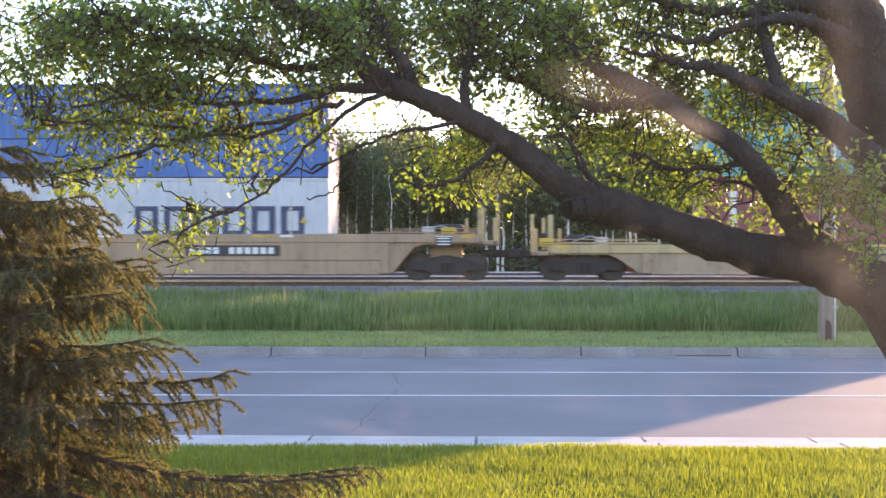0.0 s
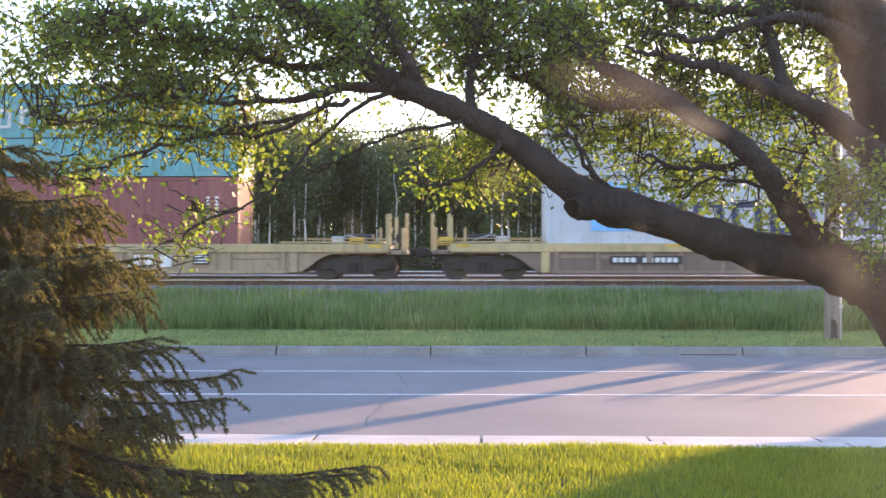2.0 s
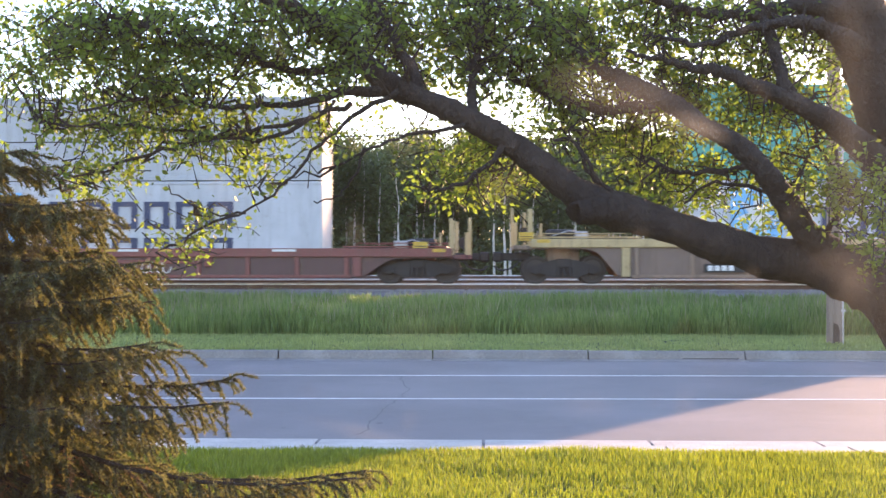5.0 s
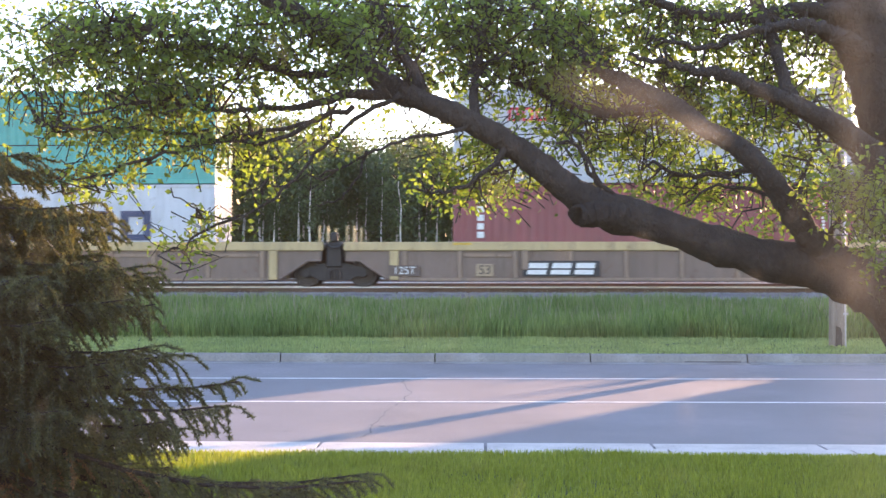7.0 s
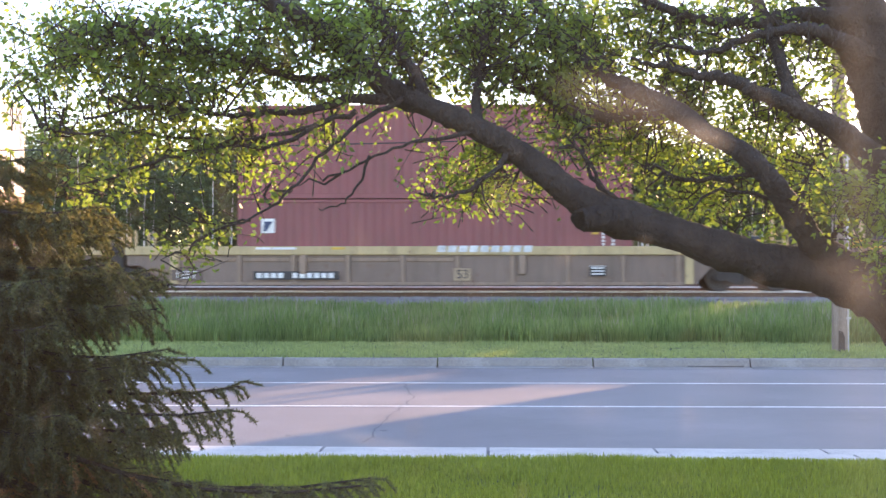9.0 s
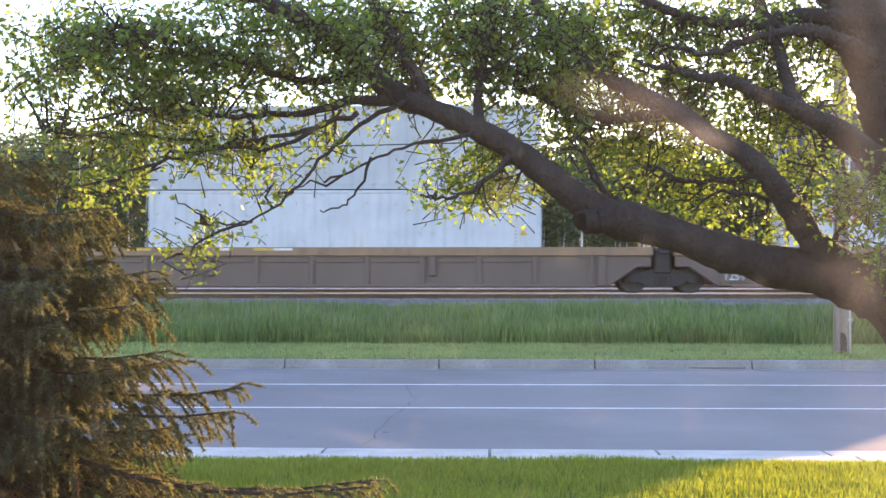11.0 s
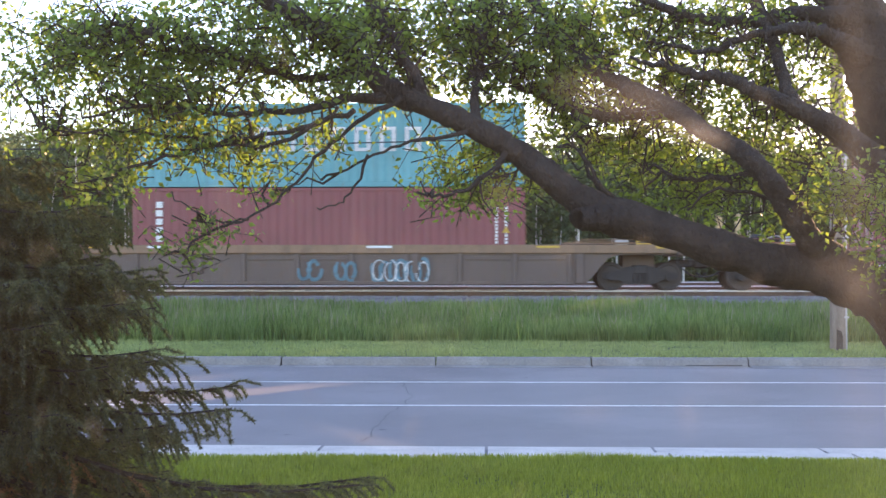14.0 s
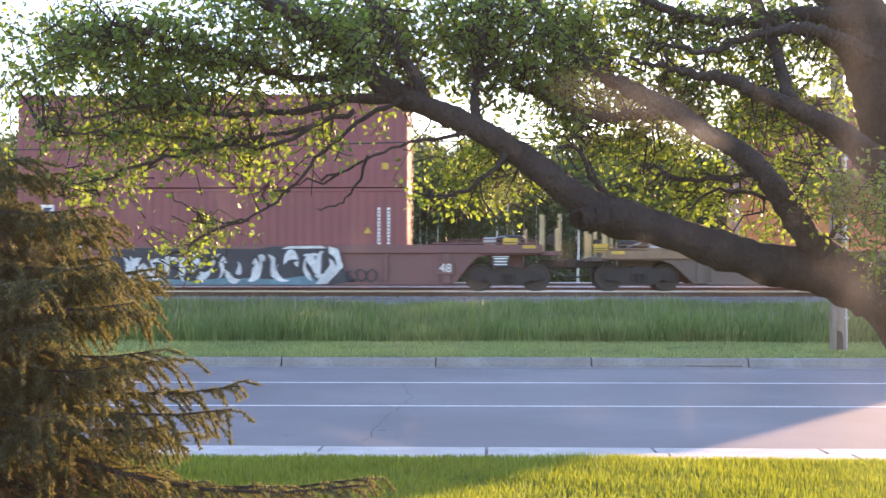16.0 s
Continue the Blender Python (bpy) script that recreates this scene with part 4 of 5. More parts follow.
for c_, p_ in ((car_e, 5443), (car_f, 6227), (car_g, 7710)):
    sign(c_, "53", p_, 1.77 - CAR_Z, 0.38, M_BLACK)
sign(car_f, "125T", 6085, 1.75 - CAR_Z, 0.33)
sign(car_g, "125T", 7219, 1.75 - CAR_Z, 0.33)
sign(car_i, "125T", 9735, 1.75 - CAR_Z, 0.33, M_GRAF)
sign(car_j, "125T", 10868, 1.75 - CAR_Z, 0.33, M_GRAF)
sign(car_k, "48", 13038, 1.95 - CAR_Z, 0.38)
x0_ = on_car(car_f, 6294)
flat(car_f[0], "brand_plate", M_BLACK, [rect(0, 2.35, 0, 0.48)], (x0_, CAR_FACE, 1.58 - CAR_Z), "black plate with white block mark")
for q in range(3):
    flat(car_f[0], "brand_block", M_WHITE, [rect(0.0, 0.58, 0.06, 0.2, 0.03), rect(0.05, 0.63, 0.25, 0.41, 0.03)], (x0_ + 0.12 + q * 0.72, CAR_FACE - 0.007, 1.58 - CAR_Z), "white block mark")
for q in range(3):
    flat(car_b[0], "brand_block", M_WHITE, [rect(0.05, 0.4, 0, 0.38)], (on_car(car_b, 1760) + q * 0.5, CAR_FACE, 1.64 - CAR_Z), "white block mark")
for q in range(11):
    if q != 4:
        flat(car_k[0], "code_bars", M_GRAF, [rect(0, 0.13, 0, 0.22)], (on_car(car_k, 12257) + q * 0.2, CAR_FACE, 1.82 - CAR_Z), "pale stencilled bars")
for c_, p_, z_ in ((car_b, 1893, 1.72), (car_g, 7948, 1.72), (car_k, 13135, 2.0), (car_a, 796, 2.3)):
    x_ = on_car(c_, p_)
    flat(c_[0], "data_panel", M_BLACK, [rect(-0.25, 0.25, 0, 0.32)], (x_, CAR_FACE, z_ - CAR_Z), "small black data panel")
    flat(c_[0], "data_lines", M_WHITE, [rect(-0.2, 0.2, 0.05 + 0.09 * q, 0.09 + 0.09 * q) for q in range(3)] + [rect(-0.25, 0.25, 0.3, 0.32)], (x_, CAR_FACE - 0.007, z_ - CAR_Z), "rows of small pale bars")
gy = -BODY - 0.008
scrawl(car_b[0], "graffiti", M_GRAF_D, on_car(car_b, 1470), 0.15, 2.4, 0.78, 3, 5, 0.022, gy)
scrawl(car_b[0], "graffiti", M_GRAF_D, on_car(car_b, 1490), 0.9, 1.9, 0.14, 4, 4, 0.012, -BODY - 0.008)
scrawl(car_b[0], "graffiti", M_GRAF_D, on_car(car_b, 1665), 0.9, 3.2, 0.14, 6, 6, 0.012, -BODY - 0.008)
scrawl(car_b[0], "graffiti", M_GRAF, on_car(car_b, 1680), 0.3, 0.9, 0.4, 5, 4, 0.03, gy)
scrawl(car_d[0], "graffiti", M_GRAF, on_car(car_d, 3880), 0.2, 0.6, 0.35, 7, 3, 0.025, gy)
scrawl(car_d[0], "graffiti", M_GRAF, on_car(car_d, 4070), 0.3, 1.1, 0.4, 8, 5, 0.02, gy)
scrawl(car_j[0], "graffiti", M_GRAF_B, on_car(car_j, 11255), 0.25, 0.7, 0.8, 12, 2, 0.05, gy)
scrawl(car_j[0], "graffiti", M_GRAF_B, on_car(car_j, 11325), 0.25, 0.6, 0.7, 13, 2, 0.05, gy)
scrawl(car_j[0], "graffiti", M_GRAF_B, on_car(car_j, 11390), 0.15, 1.7, 0.9, 14, 7, 0.05, gy)
scrawl(car_j[0], "graffiti", M_GRAF, on_car(car_j, 11390), 0.2, 1.7, 0.8, 15, 5, 0.02, gy - 0.008)
x_ = on_car(car_k, 12420)
flat(car_k[0], "graffiti_ground", M_GRAF_D, [[(0.1, 0.2), (7.3, 0.2), (8.0, 0.3), (7.6, 0.7), (7.5, 1.32), (5.4, 1.38), (5.0, 1.3), (2.6, 1.32), (1.2, 1.33), (0.3, 1.28), (0.0, 0.7)]], (x_, -BODY - 0.034, 0), "large dark graffiti panel", 0.003)
flat(car_k[0], "graffiti_base", M_GRAF_B, [[(0.1, 0.2), (6.9, 0.2), (6.6, 0.5), (5.6, 0.36), (4.2, 0.42), (2.9, 0.33), (1.5, 0.4), (0.2, 0.34)]], (x_, -BODY - 0.04, 0), "teal sprayed band", 0.003)


def crescents(parent, name, mat, x, z, w, h, seed, n, fat, y, label):
    """Fat sprayed crescents and blobs of uneven width."""
    rn_ = random.Random(seed)
    g_ = Geo()
    for i in range(n):
        cx, cz = x + w * (i + rn_.uniform(0.25, 0.75)) / n, z + h * rn_.uniform(0.38, 0.62)
        a0, turn = rn_.uniform(0, 6.28), rn_.choice((-1, 1)) * rn_.uniform(1.8, 3.6)
        rx, rz, wd = w / n * rn_.uniform(0.35, 0.75), h * rn_.uniform(0.3, 0.46), fat * rn_.uniform(0.5, 1.2)
        ring, inner = [], []
        for k in range(12):
            t = k / 11
            a_ = a0 + turn * t
            d = wd * math.sin(math.pi * min(1, t * rn_.uniform(0.95, 1.02))) + 0.008
            ring.append((cx + rx * math.cos(a_), cz + rz * math.sin(a_)))
            inner.append((cx + max(rx - d, rx * 0.1) * math.cos(a_), cz + max(rz - d, rz * 0.1) * math.sin(a_)))
        for k in range(11):
            g_.poly([(px_, -0.0012 * (i % 6), pz_) for px_, pz_ in (ring[k], ring[k + 1], inner[k + 1], inner[k])])
    return part(name, g_, mat, parent, label, at=(0, y, 0))


crescents(car_k[0], "graffiti", M_GRAF, x_ + 0.1, 0.22, 7.2, 1.08, 16, 15, 0.42, -BODY - 0.046, "fat white sprayed shapes")
crescents(car_k[0], "graffiti", M_GRAF, x_ + 0.3, 0.25, 7.0, 1.0, 26, 12, 0.2, -BODY - 0.056, "white sprayed shapes")
crescents(car_k[0], "graffiti", M_GRAF_D, x_ + 0.2, 0.3, 7.2, 0.95, 17, 15, 0.16, -BODY - 0.066, "dark sprayed outlines")
flat(car_k[0], "graffiti", M_GRAF, [[(6.75, 0.22), (7.1, 0.22), (7.6, 0.75), (7.45, 1.3), (7.15, 1.38), (7.2, 0.8)], [(5.7, 1.3), (7.1, 1.32), (6.9, 1.4), (5.9, 1.38)]], (x_, -BODY - 0.046, 0), "pale edge of the graffiti", 0.003)
crescents(car_i[0], "graffiti", M_GRAF_F, on_car(car_i, 10060), 0.18, 2.0, 1.0, 9, 13, 0.07, gy - 0.012, "pale sprayed letters")
crescents(car_i[0], "graffiti", M_GRAF_F, on_car(car_i, 10075), 0.3, 1.7, 0.7, 29, 9, 0.05, gy - 0.022, "pale sprayed letters")
crescents(car_i[0], "graffiti", M_GRAF_F, on_car(car_i, 10240), 0.25, 4.4, 0.85, 10, 26, 0.05, gy - 0.012, "thin pale sprayed letters")
scrawl(car_k[0], "graffiti", M_GRAF_D, x_ + 7.4, 0.25, 1.2, 0.45, 18, 4, 0.025, -BODY - 0.036)
flat(car_g[0], "graffiti", M_GRAF, [rect(q * 0.33, q * 0.33 + 0.25, 0, 0.2, 0.04) for q in range(9)], (on_car(car_g, 7665), -BODY - 0.008, 2.46 - CAR_Z), "pale sprayed blocks")
flat(i2, "label", M_YELLOW, [rect(-0.16, 0.16, 0, 0.85)], (-5.5, SIDE_Y, 0.35), "tall yellow label")
flat(i2, "label_bars", M_NAVY, [rect(-0.11, 0.11, 0.06 + 0.13 * q, 0.12 + 0.13 * q) for q in range(6)], (-5.5, SIDE_Y - 0.008, 0.35), "dark bars on the label")


# ---- utility pole and cables on the verge ----
pole = thing("utility_pole", "weathered grey timber utility pole on the mown verge", "pole", at=(7.5, 27.8, 0.17))
g = Geo()
rnd = random.Random(3)
g.tube([(0, 0, -0.3 + i * 0.6) for i in range(20)], [0.17 - i * 0.003 for i in range(20)], 14, wob=0.03, rnd=rnd)
part("shaft", g, M_POLE, pole)
g = Geo()
g.tube([(0.16, -0.04, 0.0), (0.16, -0.04, 5.6)], 0.035, 8)
part("conduit", g, M_GREY, pole, "pale cable conduit")
for i in range(3):
    g = Geo()
    g.box(0.02, 0.21, -0.12, 0.02, 0.7 + i * 1.7, 0.74 + i * 1.7)
    part("strap", g, M_GREY, pole)
g = Geo()
g.prism([(-0.07, 0.02), (0.06, 0.02), (0.065, 0.3), (0.03, 0.43), (-0.06, 0.46)], -0.178, -0.15)
part("stain", g, M_TIE, pole, "dark patch at the foot")
for zz, yy in ((5.0, 27.655), (9.2, 27.68)):
    cable = thing("overhead_cable", "thin black overhead cable on the utility pole", "cable", "overhead cables")
    g = Geo()
    pts = []
    for i in range(-8, 9):
        x = 7.5 + i * 7.5
        q = ((x - 7.5) % 40) / 40
        pts.append((x, yy, zz - 0.5 * 4 * q * (1 - q)))
    g.tube(pts, 0.014, 5)
    part("strand", g, M_BLACK, cable)


# ---- grass ----
def blades(name, label, mat, n, area, height, width, seed, dens=None, bend=0.35, ground=ground_z, taper=None):
    rn = np.random.RandomState(seed)
    x0, x1, y0, y1 = area
    x, y = rn.uniform(x0, x1, n), rn.uniform(y0, y1, n)
    if dens is not None:
        keep = rn.uniform(0, 1, n) < dens(x, y)
        x, y = x[keep], y[keep]
        n = len(x)
    z = np.array([ground(v) for v in y])
    patch = 0.74 + 0.2 * np.sin(x * 0.9 + 1.3 * np.sin(y * 0.7)) * np.sin(y * 1.1 + x * 0.35) + 0.12 * np.sin(x * 3.7 + 2 * np.sin(y * 2.3)) * np.sin(y * 3.1 - x)
    h = rn.uniform(height[0], height[1], n) * patch
    if taper is not None:
        h = h * taper(y)
    w = rn.uniform(0.6, 1.2, n) * width
    a = rn.uniform(0, 2 * np.pi, n)
    lean = rn.uniform(0.1, 1, n) * bend * h
    la = rn.uniform(0, 2 * np.pi, n)
    dx, dy, lx, ly = np.cos(a) * w / 2, np.sin(a) * w / 2, np.cos(la) * lean, np.sin(la) * lean
    v = np.stack([np.stack([x - dx, y - dy, z - 0.01], 1), np.stack([x + dx, y + dy, z - 0.01], 1),
                  np.stack([x + dx * 0.7 + lx * 0.35, y + dy * 0.7 + ly * 0.35, z + h * 0.6], 1), np.stack([x - dx * 0.7 + lx * 0.35, y - dy * 0.7 + ly * 0.35, z + h * 0.6], 1),
                  np.stack([x + lx, y + ly, z + h], 1)], 1).reshape(-1, 3)
    k = np.arange(n) * 5
    quads = np.stack([k, k + 1, k + 2, k + 3], 1)
    tris = np.stack([k + 3, k + 2, k + 4], 1)
    me = bpy.data.meshes.new(name)
    me.vertices.add(len(v))
    me.vertices.foreach_set("co", v.ravel())
    loops = np.concatenate([quads, tris], 1).ravel()
    me.loops.add(len(loops))
    me.loops.foreach_set("vertex_index", loops)
    me.polygons.add(2 * n)
    starts = np.stack([np.arange(n) * 7, np.arange(n) * 7 + 4], 1).ravel()
    me.polygons.foreach_set("loop_start", starts)
    me.update(calc_edges=True)
    me.materials.append(mat)
    return tagged(new(name, me), label, "grass", kind="stuff")


def bank_taper(y):
    """The grass is knee-high on the bank and thins out towards the ballast."""
    return np.interp(y, [30.4, 31.2, 33.5, 35.5, 37.4], [0.75, 1.0, 0.95, 0.8, 0.62])


blades("lawn_grass", "bright green mown lawn grass in low sun", M_BLADE, 105000, (-5.2, 4.8, 8.6, 12.24), (0.05, 0.11), 0.011, 1)
blades("lawn_grass_edge", "short lawn grass beside the trees", M_BLADE, 10000, (-5, 5, 6.0, 8.6), (0.05, 0.1), 0.014, 2)
blades("verge_grass", "short mown grass on the verge", M_VERGE, 62000, (-13, 13, 25.72, 31.5), (0.04, 0.09), 0.03, 3)
blades("tall_grass", "tall uncut green grass on the railway bank", M_TALL, 85000, (-17, 17, 30.4, 37.5), (0.3, 0.88), 0.032, 4, bend=0.5, taper=bank_taper)
blades("seed_heads", "pale seed heads in the tall grass", M_SEED, 5000, (-17, 17, 31, 37.4), (0.6, 1.1), 0.022, 6, bend=0.3, taper=bank_taper)
blades("track_weeds", "sparse weeds along the ballast edge", M_TALL, 3200, (-17, 17, 37.0, 38.4), (0.15, 0.5), 0.025, 5)


# ---- leaves ----
def leaf_cloud(name, mat, centres, size, seed, parent=None, label="", flatness=0.5, droop=0.5, kind="stuff", simple=False):
    """Many small pointed leaves, each a folded diamond, at the given places."""
    rn = np.random.RandomState(seed)
    c = np.asarray(centres, float)
    n = len(c)
    d = rn.normal(size=(n, 3))
    d[:, 2] = d[:, 2] * flatness - droop
    d /= np.linalg.norm(d, axis=1)[:, None]
    s = np.cross(d, rn.normal(size=(n, 3)))
    s /= np.linalg.norm(s, axis=1)[:, None]
    u = np.cross(s, d)
    ln = (rn.uniform(size[0], size[1], n))[:, None]
    w = ln * 0.30
    v = np.stack([c, c + d * ln * 0.4 + s * w + u * ln * 0.06, c + d * ln, c + d * ln * 0.4 - s * w + u * ln * 0.06, c + d * ln * 0.45], 1).reshape(-1, 3)
    k = np.arange(n) * 5
    f = np.concatenate([np.stack([k, k + 1, k + 4], 1), np.stack([k + 1, k + 2, k + 4], 1), np.stack([k + 2, k + 3, k + 4], 1), np.stack([k + 3, k, k + 4], 1)])
    if simple:
        f = np.concatenate([np.stack([k, k + 1, k + 2], 1), np.stack([k, k + 2, k + 3], 1)])
    me = bpy.data.meshes.new(name)
    me.vertices.add(len(v))
    me.vertices.foreach_set("co", v.ravel())
    me.loops.add(f.size)
    me.loops.foreach_set("vertex_index", f.ravel())
    me.polygons.add(len(f))
    me.polygons.foreach_set("loop_start", np.arange(len(f)) * 3)
    me.update(calc_edges=True)
    me.materials.append(mat)
    ob = new(name, me)
    ob.parent = parent
    return tagged(ob, label, kind=kind)


# ---- the leaning apple tree before the road ----
TY = 6.5


def tp(u, v, y=TY):
    """A place in the upright plane at distance y, by its bearing and rise in thousandths of F."""
    return ((u - 853) * y / F, y, EYE_Z + (459.5 - v) * y / F)


apple = thing("apple_tree", "leaning apple tree with rough dark bark and backlit leaves", "tree")
rnd = random.Random(21)
BOUGHS = (
    ((1090, 372, 26, 6.33), (1045, 371, 25, 6.28), (1016, 374, 19, 6.25)),
    ((1790, 1010, 88, 6.5), (1740, 800, 82, 6.5), (1660, 650, 80, 6.5), (1568, 530, 52, 6.5), (1470, 470, 46, 6.5), (1330, 444, 36, 6.45), (1200, 403, 31, 6.4), (1060, 360, 33, 6.35), (985, 311, 26, 6.3), (900, 247, 22, 6.3), (830, 208, 21, 6.25), (750, 172, 20, 6.2), (680, 138, 21, 6.2), (630, 95, 17, 6.2), (575, 48, 15, 6.1), (500, 0, 15, 6.0), (400, -45, 10, 6.0)),
    ((1475, 470, 34, 6.45), (1440, 430, 27, 6.4), (1412, 400, 23, 6.35), (1382, 350, 21, 6.3), (1348, 300, 20, 6.25), (1298, 252, 19, 6.25), (1235, 215, 18, 6.3), (1185, 180, 17, 6.4), (1120, 148, 14, 6.5), (1050, 110, 12, 6.6), (980, 40, 10, 6.8), (930, -40, 9, 7.0)),
    ((1690, 700, 76, 6.6), (1690, 560, 70, 6.65), (1660, 440, 66, 6.7), (1622, 330, 62, 6.8), (1582, 220, 60, 6.9), (1540, 110, 57, 7.0), (1496, 10, 53, 7.0), (1450, -90, 46, 7.1)),
    ((1590, 330, 38, 6.75), (1530, 268, 28, 6.6), (1460, 212, 20, 6.5), (1400, 180, 17, 6.45), (1340, 152, 14, 6.4), (1270, 125, 11, 6.4), (1200, 112, 7, 6.4), (1110, 90, 3, 6.4)),
    ((1520, 90, 22, 6.9), (1455, 50, 13, 6.75), (1390, 35, 10, 6.6), (1320, 50, 8, 6.5), (1240, 75, 5, 6.5), (1150, 60, 2, 6.5)),
    ((1490, 20, 22, 6.9), (1400, 10, 14, 6.8), (1320, 25, 10, 6.7), (1230, 20, 8, 6.7), (1120, -20, 8, 6.7)),
    ((1398, 184, 14, 6.46), (1372, 110, 12, 6.55), (1350, 40, 12, 6.7), (1320, -40, 12, 6.8)),
    ((700, 150, 13, 6.2), (600, 160, 9, 6.1), (480, 182, 6, 6.0), (380, 180, 5, 5.9), (250, 172, 3.5, 5.8), (130, 190, 3, 5.7)),
    ((640, 110, 9, 6.2), (520, 120, 7, 6.1), (430, 90, 5, 6.0), (330, 60, 3.5, 5.9), (180, 20, 4, 5.8)),
    ((832, 210, 11, 6.25), (838, 120, 8, 6.4), (850, 40, 7, 6.5), (848, -60, 6, 6.6)),
    ((740, 165, 12, 6.2), (715, 95, 9, 6.3), (670, 20, 7, 6.4), (640, -60, 8, 6.5)),
    ((1190, 182, 14, 6.8), (1080, 190, 10, 6.7), (990, 170, 7, 6.6), (900, 130, 5, 6.6)),
    ((700, 160, 5.5, 6.1), (620, 200, 4.2, 6.0), (550, 265, 3.4, 5.9), (490, 330, 2.8, 5.85), (430, 370, 2.4, 5.8), (370, 388, 3, 5.8), (310, 430, 2, 5.75)),
    ((620, 180, 5.5, 6.1), (500, 215, 4.2, 6.0), (400, 235, 3.3, 5.9), (280, 262, 3.5, 5.8), (160, 300, 2.5, 5.7), (90, 310, 2, 5.7)),
    ((560, 200, 5, 6.0), (450, 240, 4, 5.9), (300, 225, 3, 5.8), (160, 215, 2.5, 5.7), (60, 215, 2, 5.7)),
    ((820, 215, 5, 6.2), (720, 235, 3.2, 6.1), (640, 262, 2.6, 6.0), (560, 300, 2.5, 6.0)),
    ((640, 262, 3, 6.0), (625, 310, 2.2, 6.0), (590, 345, 1.6, 6.0), (552, 352, 1.2, 6.0)),
    ((430, 372, 2.5, 5.8), (380, 378, 2, 5.8), (330, 358, 1.6, 5.8), (290, 325, 1.2, 5.8)),
    ((900, 240, 7, 6.3), (870, 280, 5, 6.2), (830, 310, 4, 6.1), (780, 330, 3, 6.1), (735, 325, 2, 6.0)),
    ((1060, 330, 6, 6.4), (1030, 280, 4, 6.5), (1010, 200, 4, 6.6), (1005, 80, 3, 6.7)),
    ((1120, 350, 5, 6.4), (1060, 320, 4, 6.3), (1030, 270, 3, 6.3), (1000, 240, 2, 6.3)),
    ((1330, 290, 6, 6.7), (1260, 300, 5, 6.6), (1200, 300, 4, 6.5), (1150, 280, 3, 6.5)),
    ((1400, 370, 6, 6.6), (1360, 340, 4, 6.5), (1260, 320, 3, 6.4), (1210, 360, 2, 6.4)),
    ((1450, 430, 6, 6.5), (1470, 380, 5, 6.4), (1490, 330, 4, 6.3), (1470, 260, 3, 6.3)),
    ((1400, 370, 5, 6.6), (1410, 300, 4, 6.7), (1440, 240, 3, 6.8), (1400, 180, 2, 6.9)),
)
ANCHOR = []
for i, limb in enumerate(BOUGHS):
    g = Geo()
    line = smooth_line(limb, 9 if limb[0][2] > 20 else 5)
    pts, rad = [], []
    for u, v, r, y in line:
        j = 0.004 if r > 14 else 0.012
        x, yy, z = tp(u, v, y)
        pts.append((x + rnd.uniform(-j, j), yy + rnd.uniform(-j, j), z + rnd.uniform(-j, j)))
        rad.append(r * y / F)
        if r < 30:
            ANCHOR.append((Vector(pts[-1]), r))
    g.tube(pts, rad, 20 if limb[0][2] > 20 else 6, wob=0.16 if limb[0][2] > 20 else 0.03, rnd=rnd)
    part("trunk" if i == 1 else "limb" if limb[0][2] > 12 else "branch", g, M_BARK, apple, smooth=True)

CLUMPS = (
    (860, 60, 200, 80, 700), (1000, 125, 140, 45, 400), (1400, 60, 90, 60, 300),
    (460, 70, 260, 80, 1500), (300, 120, 180, 60, 800), (110, 50, 140, 65, 650), (50, 118, 80, 32, 260), (200, 110, 110, 50, 350), (700, 60, 180, 90, 1000), (900, 90, 220, 110, 1500), (1150, 80, 220, 110, 1700),
    (1350, 90, 200, 110, 1300), (640, 150, 130, 40, 350), (1000, 20, 500, 60, 1400), (500, 10, 400, 50, 900), (200, 225, 150, 45, 420), (110, 215, 85, 24, 190), (165, 310, 85, 32, 280), (300, 200, 120, 50, 450), (390, 250, 110, 45, 380), (440, 310, 50, 35, 60),
    (560, 235, 90, 40, 200), (480, 300, 40, 25, 40), (365, 400, 55, 28, 110), (312, 435, 24, 25, 60), (820, 270, 70, 55, 380), (810, 325, 90, 35, 380), (850, 350, 35, 25, 100), (915, 310, 45, 30, 160), (1030, 180, 110, 50, 650), (1100, 245, 110, 50, 330), (1150, 330, 80, 35, 220), (970, 220, 60, 45, 260),
    (1200, 290, 95, 60, 420), (1240, 340, 85, 32, 330), (1360, 385, 45, 32, 150), (1300, 190, 110, 70, 350), (1450, 270, 80, 60, 300), (1380, 300, 60, 50, 300), (1130, 230, 100, 60, 380), (1290, 215, 90, 50, 330), (1440, 335, 50, 40, 200), (1500, 340, 50, 40, 200), (1540, 400, 40, 60, 260), (1030, 260, 45, 35, 110), (1240, 160, 120, 60, 350), (1420, 180, 120, 60, 300), (1560, 300, 60, 80, 120),
)
rn = np.random.RandomState(8)
twig, sprig, leaves = Geo(), Geo(), []
